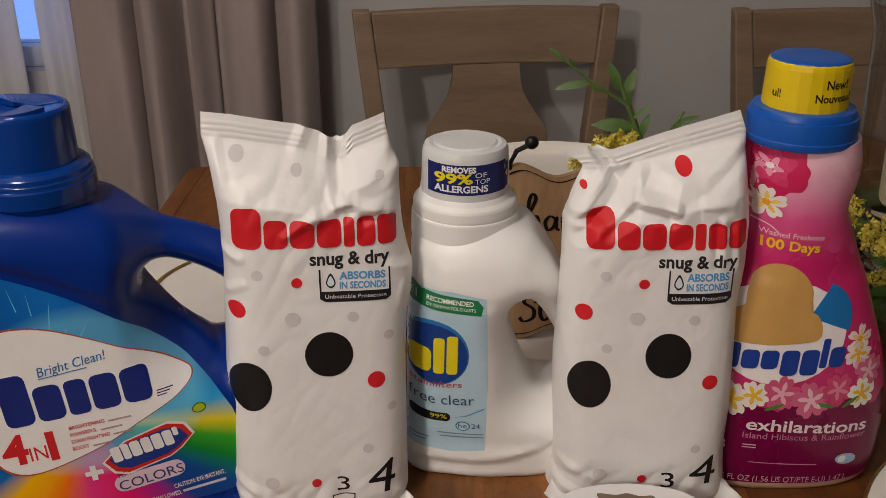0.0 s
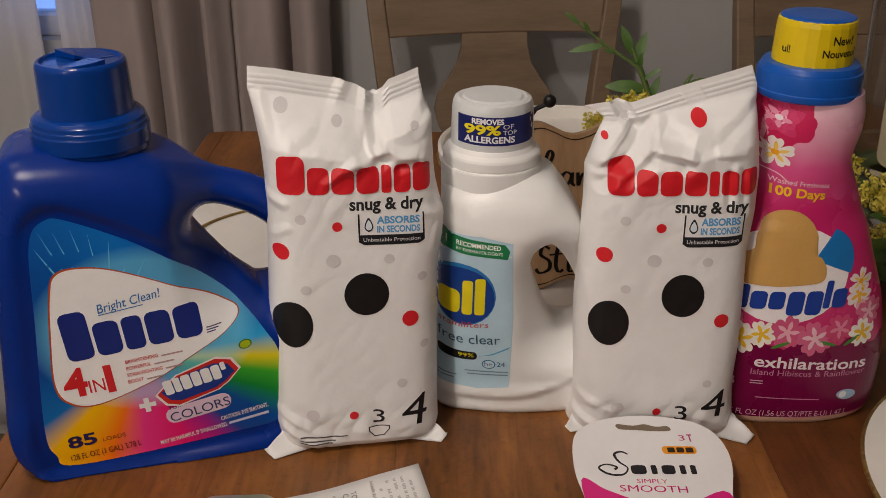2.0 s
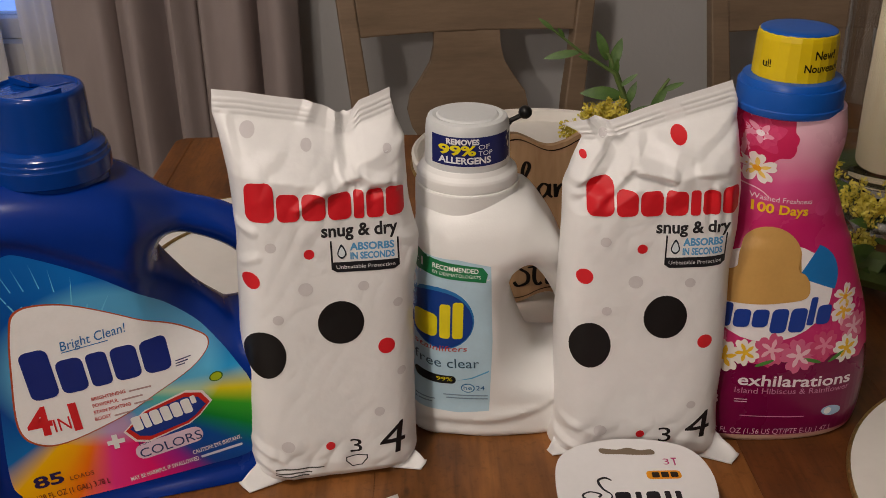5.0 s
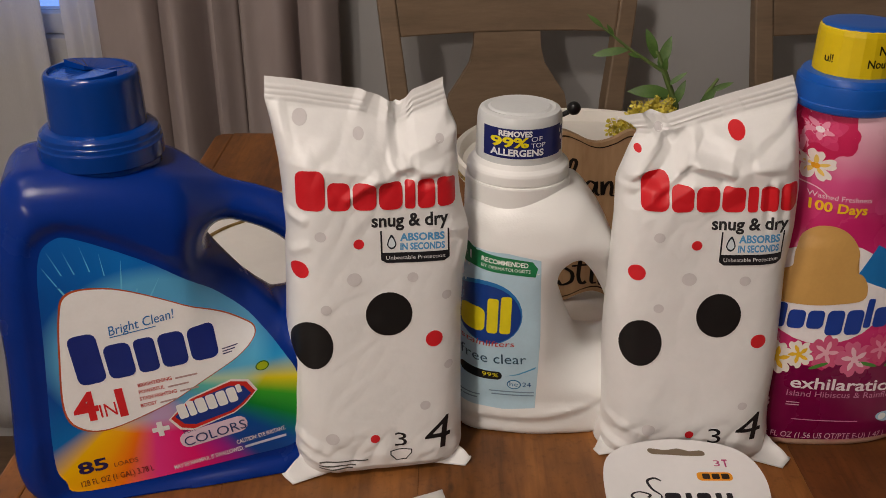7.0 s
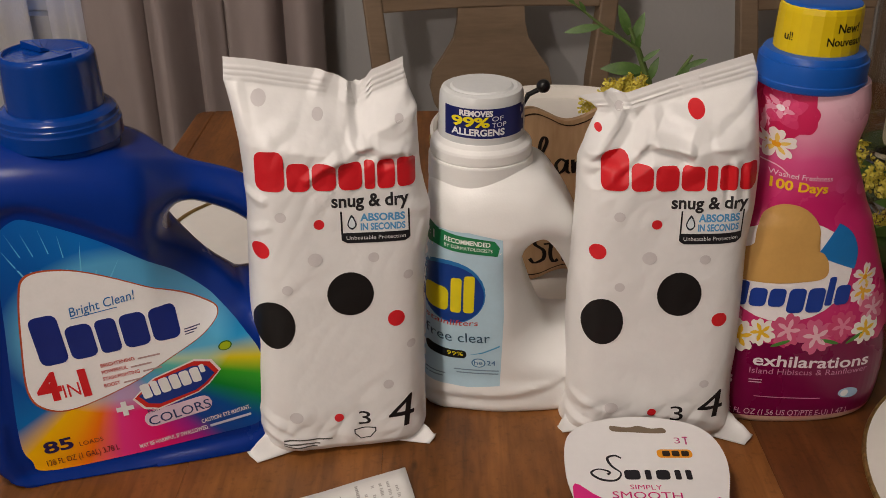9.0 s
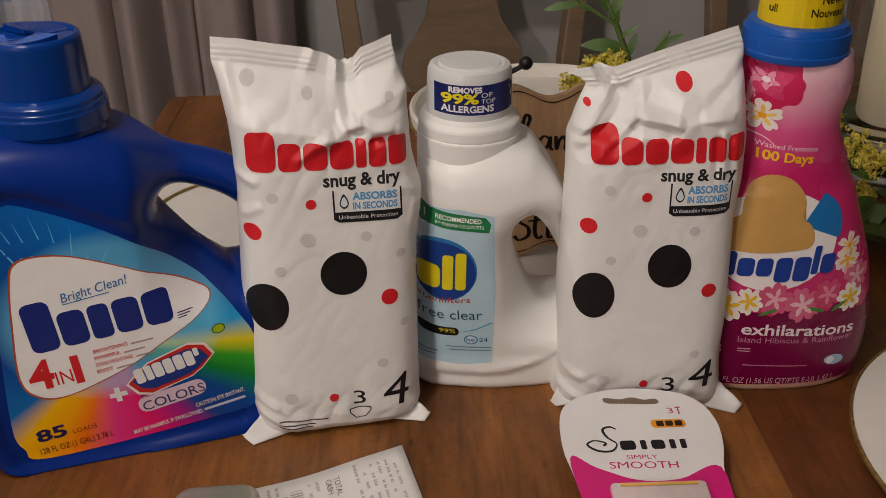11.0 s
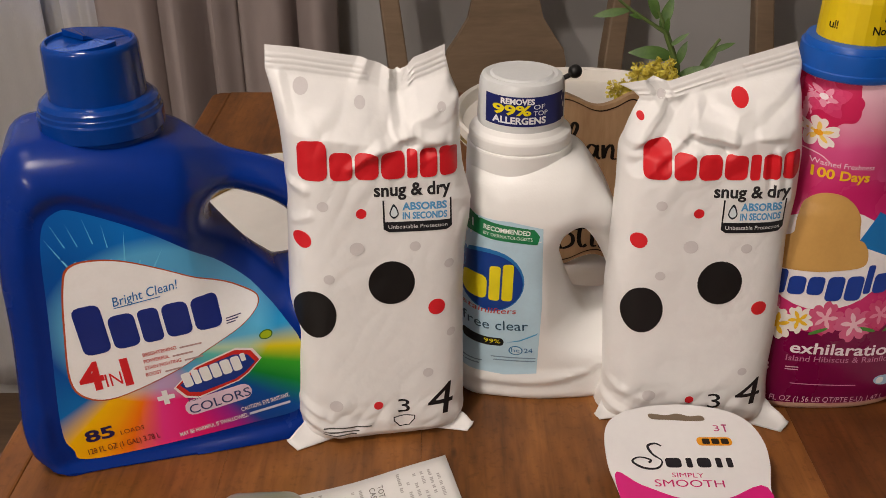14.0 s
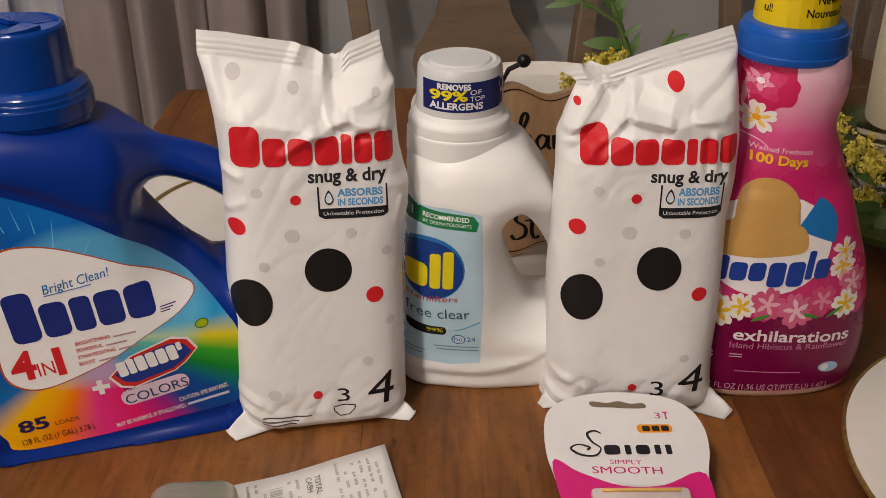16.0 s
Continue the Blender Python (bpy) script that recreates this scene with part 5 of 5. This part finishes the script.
part("tray_back", box(-0.035, 0.023, 0.0012, 0.016, -0.14, -0.02, 0.004), M_PINK, rz)

# ---- receipt and steel object ----
rc = thing("receipt", pose(-0.033, 0.436, TZ + 0.0012, 0, 0, 0), "white printed paper receipt lying on the table", "receipt")
a = Vector((-0.105, -0.040, 0)).normalized()
b = Vector((0.0115, -0.047, 0)).normalized()
verts, faces = [], []
NR = 30
for i in range(NR + 1):
    for j in range(7):
        p = a * (0.22 * i / NR) + b * (0.075 * j / 6)
        verts.append((p.x, p.y, 0.0010 + 0.0010 * math.sin(i * 0.5 + j * 0.3) + (0.003 * math.exp(-i / 2.5))))
for i in range(NR):
    for j in range(6):
        q = i * 7 + j
        faces.append((q, q + 7, q + 8, q + 1))
paper = part("paper", mesh(verts, faces), M_PAPER, rc)
paper.modifiers.new("thick", "SOLIDIFY").thickness = 0.0002
rt = random.Random(5)
bmr = bmesh.new()
def on_paper(s, t):
    p = a * s + b * t
    i, j = s / 0.22 * NR, t / 0.075 * 6
    return Vector((p.x, p.y, 0.0014 + 0.0010 * math.sin(i * 0.5 + j * 0.3) + 0.003 * math.exp(-i / 2.5)))
def strip(s0, s1, t0_, t1_):
    n = max(1, int((t1_ - t0_) / 0.004))
    for q in range(n):
        u0, u1 = t0_ + (t1_ - t0_) * q / n, t0_ + (t1_ - t0_) * (q + 1) / n
        bmr.faces.new([bmr.verts.new(on_paper(s, t)) for s, t in ((s0, u0), (s0, u1), (s1, u1), (s1, u0))])
for row in range(26):
    s = 0.008 + row * 0.0052
    if row in (6, 7, 8, 9, 12, 13, 17):
        continue
    t, end = 0.005 + rt.choice((0, 0.004, 0.010)), rt.uniform(0.046, 0.066)
    while t < end:
        for _ in range(rt.randint(2, 7)):
            w = rt.choice((0.0008, 0.0010, 0.0012))
            strip(s + rt.choice((0, 0, 0.0004)), s + 0.0021, t, t + w)
            t += w + 0.0005
        t += rt.choice((0.0015, 0.0015, 0.006))
for q in range(16):
    strip(0.071 + 0.0, 0.079, 0.012 + q * 0.0022, 0.012 + q * 0.0022 + rt.choice((0.0007, 0.0014)))
part("small_print", bmr, ink("B4B1AE"), rc, smooth=False)["kind"] = "stuff"
for word, s0, t0_, w in (("TOTAL", 0.050, 0.010, 0.017), ("CASH", 0.0555, 0.010, 0.0135)):
    tv_, tf_ = flat_text(word)
    x1 = max(q[0] for q in tv_)
    me = mesh([on_paper(s0 - q[1] * 0.0055, t0_ + q[0] / x1 * w) + Vector((0, 0, 0.0002)) for q in tv_], tf_)
    part("lettering", me, ink("6E6B68"), rc, smooth=False)

# Rounded metal object of unknown kind, set down as lying on the receipt.
lid = thing("steel_lid", pose(-0.144, 0.353, TZ + 0.0045, 0, 0, 3), "small rounded brushed steel object lying on the receipt", "lid")
bm = box(-0.026, 0.026, -0.05, 0.034, 0, 0.016)
bmesh.ops.bevel(bm, geom=[e for e in bm.edges if abs(e.verts[0].co.z - e.verts[1].co.z) > 0.01], offset=0.012, segments=6, profile=0.5, affect="EDGES")
bmesh.ops.bevel(bm, geom=[e for e in bm.edges if min(v.co.z for v in e.verts) > 0.0155], offset=0.005, segments=5, profile=0.5, affect="EDGES")
part("lid_shell", bm, M_STEEL, lid)

# ---- chargers, tray stand, sign ----
def charger(x, y, r, z=0.0, ring=0.74):
    c = thing("charger_plate", pose(x, y, TZ + z), "round white charger plate with thin gold edge", "plate", "charger plates on the table")
    part("plate", lathe([(0, 0), (r * 0.95, 0), (r * 0.995, 0.0025), (r, 0.005), (r * 0.99, 0.0065), (r * 0.8, 0.0055), (r * 0.72, 0.0045), (0, 0.0045)], 96), M_WHITE, c)
    part("gold_rim", lathe([(r + 0.0002, 0.0035), (r + 0.0008, 0.005), (r + 0.0002, 0.0066), (r - 0.0014, 0.0071), (r - 0.0020, 0.0066)], 96, 0, 0, lambda k, t: 1 + 0.0025 * math.sin(95 * t)), M_GOLD, c)
    if ring:
        part("gold_ring", lathe([(r * ring, 0.0052), (r * ring + 0.001, 0.0062), (r * ring + 0.004, 0.0064), (r * ring + 0.005, 0.0055)], 96), M_GOLD, c)
    return c


charger(-0.18, 0.788, 0.163, 0, 0.6)
charger(0.432, 0.398, 0.163, 0, 0)
charger(0.135, 0.765, 0.152, 0, 0)

st = thing("tray_stand", pose(0.118, 0.875, TZ + 0.0065), "white round raised tray on a short pedestal", "tray")
part("pedestal", lathe([(0, 0), (0.05, 0), (0.052, 0.006), (0.03, 0.012), (0.02, 0.028), (0.024, 0.044), (0.05, 0.054), (0, 0.054)], 40), M_WHITE, st)
part("tray_dish", lathe([(0, 0.055), (0.13, 0.055), (0.138, 0.059), (0.140, 0.076), (0.137, 0.078), (0.134, 0.076), (0.131, 0.064), (0, 0.062)], 96), M_WHITE, st)
part("beading", lathe([(0.1385, 0.062), (0.1412, 0.064), (0.1385, 0.066)], 240, 0, 0, lambda k, t: 1 + 0.006 * math.sin(120 * t)), M_GOLD, st)
hk = part("handle", tube([(-0.045, -0.133, 0.066), (-0.05, -0.145, 0.085), (-0.06, -0.165, 0.155), (-0.055, -0.17, 0.168), (-0.045, -0.172, 0.174)], 0.0022), M_BLACKM, st)
bmk = bmesh.new()
bmesh.ops.create_icosphere(bmk, subdivisions=3, radius=0.0058)
kn = part("knob", bmk, M_BLACKM, st)
kn.location = (-0.043, -0.172, 0.176)

sg = thing("wooden_sign", pose(0.125, 0.69, TZ + 0.0048, -6, 0, -3), "curved wooden sign with black script words", "sign")
half_top = [(-78, 145), (-71, 154), (-59, 157), (-47, 153), (-36, 148), (-26, 147), (-14, 151), (0, 158)]
half_bot = [(0, 2), (-12, 8), (-24, 12), (-36, 9), (-50, 2), (-64, 0), (-74, 5), (-80, 16), (-74, 50), (-73, 100)]
left = half_bot + half_top
full = [(x * MM, z * MM) for x, z in left] + [(-x * MM, z * MM) for x, z in left[::-1] if x != 0]
full = smooth_loop(full, 4)
board = part("board", sheet(full, 0.0, 0.009), M_SIGN, sg, smooth=False)
tsg = tree_of(board)
inner = [(x * 0.93, (z - 0.082) * 0.93 + 0.082) for x, z in full]
inner2 = [(x * 0.945, (z - 0.082) * 0.945 + 0.082) for x, z in full]
bmb = bmesh.new()
n = len(inner)
va = [bmb.verts.new((x, -0.0004, z)) for x, z in inner]
vb = [bmb.verts.new((x, -0.0004, z)) for x, z in inner2]
for i in range(n):
    j = (i + 1) % n
    bmb.faces.new((va[i], va[j], vb[j], vb[i]))
part("border_line", bmb, ink("241508"), sg, smooth=False)


def script(strokes, width, name="script"):
    """Brush strokes on the sign."""
    bm = bmesh.new()
    for st_ in strokes:
        pts = [Vector((x * MM, z * MM)) for x, z in st_]
        fine = []
        for i in range(len(pts) - 1):
            a, b, c, d = pts[max(i - 1, 0)], pts[i], pts[i + 1], pts[min(i + 2, len(pts) - 1)]
            for q in range(6):
                t = q / 6
                fine.append(0.5 * (2 * b + (c - a) * t + (2 * a - 5 * b + 4 * c - d) * t * t + (3 * b - a - 3 * c + d) * t ** 3))
        fine.append(pts[-1])
        prev = None
        for i in range(len(fine)):
            d = (fine[min(i + 1, len(fine) - 1)] - fine[max(i - 1, 0)]).normalized()
            w = width * (0.45 + 0.75 * abs(d.y))
            nv = Vector((-d.y, d.x)) * w
            cur = [bm.verts.new((fine[i].x + nv.x, -0.0006, fine[i].y + nv.y)), bm.verts.new((fine[i].x - nv.x, -0.0006, fine[i].y - nv.y))]
            if prev:
                bm.faces.new((prev[0], cur[0], cur[1], prev[1]))
            prev = cur
    return part(name, bm, ink("15100C"), sg, "black brush script lettering", smooth=False)


HH = [(-66, 88), (-60, 108), (-55, 126), (-58, 132), (-61, 122), (-61, 100), (-61, 86), (-58, 100), (-54, 104), (-52, 98), (-52, 87), (-49, 86)]
AA = [(-37, 101), (-42, 104), (-46, 96), (-43, 86), (-38, 92), (-36, 103), (-36, 90), (-33, 86)]
NN = [(-31, 104), (-30, 87), (-28, 98), (-24, 104), (-22, 98), (-22, 87), (-18, 86)]
KK = [(-14, 86), (-13, 110), (-10, 132), (-8, 128), (-11, 110), (-13, 86), (-8, 100), (-4, 104), (-4, 97), (-11, 95), (-5, 87), (0, 86)]
SS = [(4, 87), (8, 104), (11, 94), (8, 86), (3, 88)]
script([[(x * 0.95 + 7, 101 + (z - 86) * 0.68) for x, z in q] for q in (HH, AA, NN, KK, SS)], 1.3 * MM)
script([[(x + 2, z - 21) for x, z in q] for q in ([(-46, 62), (-52, 64), (-54, 56), (-46, 50), (-46, 42), (-54, 38), (-58, 42)], [(-38, 70), (-40, 48), (-37, 40), (-33, 42)], [(-46, 56), (-32, 58)], [(-28, 54), (-28, 42), (-24, 41)], [(-21, 72), (-21, 42), (-17, 41)], [(-13, 72), (-13, 42), (-8, 41)])], 1.5 * MM)


# ---- plants ----
def leaf_mesh(L, W, bend):
    v, f = [], []
    for i in range(7):
        t = i / 6
        w = W * math.sin(math.pi * min(1, t * 0.93 + 0.07)) ** 0.8
        z = -bend * t * t
        v += [(-w, L * t, z + 0.15 * w), (0, L * t, z), (w, L * t, z + 0.15 * w)]
    for i in range(6):
        a = 3 * i
        f += [(a, a + 1, a + 4, a + 3), (a + 1, a + 2, a + 5, a + 4)]
    return mesh(v, f)


LEAVES = [leaf_mesh(0.05, 0.006, 0.008), leaf_mesh(0.04, 0.007, 0.012), leaf_mesh(0.032, 0.005, 0.004)]
for me in LEAVES:
    me.materials.append(M_LEAF)


def add_leaf(parent, at, direction, size, k, roll=0.0):
    ob = part("leaf", LEAVES[k], M_LEAF, parent)
    y = Vector(direction).normalized()
    x = y.cross(Vector((0.25 * math.sin(97 * at[0] + 31 * at[2]), -0.8, 0.55))).normalized()
    q = Matrix((x, y, x.cross(y))).transposed().to_quaternion()
    ob.matrix_local = Matrix.LocRotScale(at, q, (size,) * 3)
    return ob


def flower_cluster(parent, centre, radius, count, seed, name="flower_head"):
    """Many small blunt blossoms in a loose spray, in one mesh."""
    r = random.Random(seed)
    bm = bmesh.new()
    for _ in range(count):
        p = Vector((r.gauss(0, 1), r.gauss(0, 1), r.gauss(0, 0.8)))
        p = p.normalized() * radius * r.uniform(0.45, 1.0) + Vector(centre)
        s = r.uniform(0.0022, 0.004)
        tilt = Euler((r.uniform(0, 6), r.uniform(0, 6), r.uniform(0, 6))).to_matrix()
        for i in range(4):
            a, b = radians(90 * i), radians(90 * i + 55)
            c0 = bm.verts.new(p)
            v1 = bm.verts.new(p + tilt @ Vector((s * math.cos(a), s * math.sin(a), s * 0.5)))
            v2 = bm.verts.new(p + tilt @ Vector((1.3 * s * math.cos((a + b) / 2), 1.3 * s * math.sin((a + b) / 2), s * 0.8)))
            v3 = bm.verts.new(p + tilt @ Vector((s * math.cos(b), s * math.sin(b), s * 0.5)))
            bm.faces.new((c0, v1, v2, v3))
    return part(name, bm, M_FLOWER, parent, smooth=False)


pl = thing("flower_sprig", pose(0.16, 0.80, TZ + 0.094), "green leafy sprig with small yellow flowers", "plant")
S0 = Vector((0.027, 0, -0.03))
tips = [(S0, Vector((0.022, 0, 0.062)), Vector((0.008, 0, 0.093)), Vector((-0.024, 0, 0.113)), Vector((-0.05, 0, 0.133))), (S0, Vector((0.024, 0.004, 0.06)), Vector((0.012, 0.006, 0.09)), Vector((0.002, 0.008, 0.11))), (S0, Vector((0.045, 0.02, 0.04)), Vector((0.06, 0.03, 0.065)), Vector((0.068, 0.03, 0.078)))]
for q in tips:
    part("stem", tube(q, [0.0032, 0.0028, 0.002, 0.0014, 0.001][:len(q)], 8), M_STEM, pl)
for at, d, s, kk in (((-0.05, 0, 0.133), (-0.7, 0, 0.6), 0.45, 0), ((-0.04, 0, 0.125), (-0.5, -0.2, 0.9), 0.5, 2), ((-0.026, 0, 0.113), (-1, -0.1, -0.1), 0.8, 0), ((-0.012, 0, 0.106), (-0.85, -0.3, 0.3), 0.6, 2), ((0.002, 0.008, 0.103), (-0.35, -0.1, 1), 0.85, 1), ((0.006, 0.008, 0.094), (0.25, -0.1, 1), 0.9, 1), ((0.01, 0.006, 0.088), (0.02, -0.3, 1), 0.7, 2), ((0.016, 0, 0.072), (-1, -0.2, 0.2), 1.15, 1), ((0.016, 0, 0.07), (-0.9, -0.4, -0.1), 0.6, 2), ((0.014, 0, 0.08), (0.5, -0.2, 0.5), 0.5, 0), ((0.022, 0, 0.062), (0.2, -0.2, 0.9), 0.7, 1), ((0.05, 0.02, 0.05), (0.5, -0.2, 0.9), 0.8, 1), ((0.06, 0.03, 0.065), (1, -0.2, 0.5), 0.6, 0), ((0.024, 0, 0.05), (0.6, -0.4, 0.5), 0.8, 1)):
    add_leaf(pl, at, d, s * 0.82, kk)
part("flower_stem", tube([S0, (0.01, -0.015, 0.02), (-0.008, -0.02, 0.05)], 0.0012, 6), M_STEM, pl)
part("flower_stem", tube([S0, (-0.012, -0.02, 0.015), (-0.03, -0.025, 0.038)], 0.0012, 6), M_STEM, pl)
flower_cluster(pl, (-0.012, -0.02, 0.058), 0.014, 120, 3)
flower_cluster(pl, (-0.032, -0.025, 0.045), 0.011, 60, 4)
flower_cluster(pl, (0.008, -0.015, 0.061), 0.013, 100, 5)
flower_cluster(pl, (-0.022, -0.022, 0.036), 0.012, 60, 6)

ca = thing("pillar_candle", pose(0.475, 0.86, TZ + 0.062), "cream pillar candle inside a clear glass", "candle")
part("wax", lathe([(0, 0), (0.034, 0), (0.035, 0.003), (0.035, 0.178), (0.033, 0.181), (0.02, 0.179), (0, 0.177)], 48), M_CANDLE, ca)
part("wick", tube([(0, 0, 0.176), (0.001, 0, 0.188)], 0.001, 8), M_BLACKM, ca)
gl = thing("glass_hurricane", pose(0.475, 0.86, TZ + 0.0012), "clear glass hurricane holder with flared rim", "candle holder")
base = part("base", lathe([(0, 0), (0.055, 0), (0.058, 0.006), (0.03, 0.02), (0.02, 0.035), (0.03, 0.05), (0.058, 0.0575), (0, 0.0575)], 72), M_GLASS, gl)
gls = part("glass_shade", lathe([(0.058, 0.0585), (0.068, 0.075), (0.062, 0.15), (0.066, 0.24), (0.086, 0.31), (0.084, 0.31), (0.064, 0.24), (0.060, 0.15), (0.0655, 0.077), (0.0565, 0.0605), (0.058, 0.0585)], 72), M_GLASS, gl)
gls.visible_shadow = base.visible_shadow = False

wr = thing("flower_wreath", pose(0.475, 0.80, TZ + 0.002), "yellow flower and leaf wreath round the candle", "wreath")
ring = [(0.115 * math.cos(radians(t)), 0.115 * math.sin(radians(t)) * 1.0, 0.022) for t in range(0, 361, 12)]
part("wreath_base", tube(ring, 0.018, 10), M_STEM, wr)
rw = random.Random(11)
for i in range(26):
    t = radians(130 + i * 7.5)
    c = (0.118 * math.cos(t) + rw.uniform(-0.02, 0.02), 0.118 * math.sin(t) + rw.uniform(-0.03, 0.03), 0.03 + rw.uniform(0, 0.065))
    flower_cluster(wr, c, rw.uniform(0.014, 0.022), 70, 20 + i)
for i in range(70):
    t = radians(rw.uniform(110, 340))
    at = (0.12 * math.cos(t), 0.12 * math.sin(t), rw.uniform(0.012, 0.07))
    add_leaf(wr, at, (math.cos(t) + rw.uniform(-0.6, 0.6), math.sin(t) + rw.uniform(-0.6, 0.6), rw.uniform(-0.2, 0.8)), rw.uniform(0.6, 1.0), rw.randrange(3))
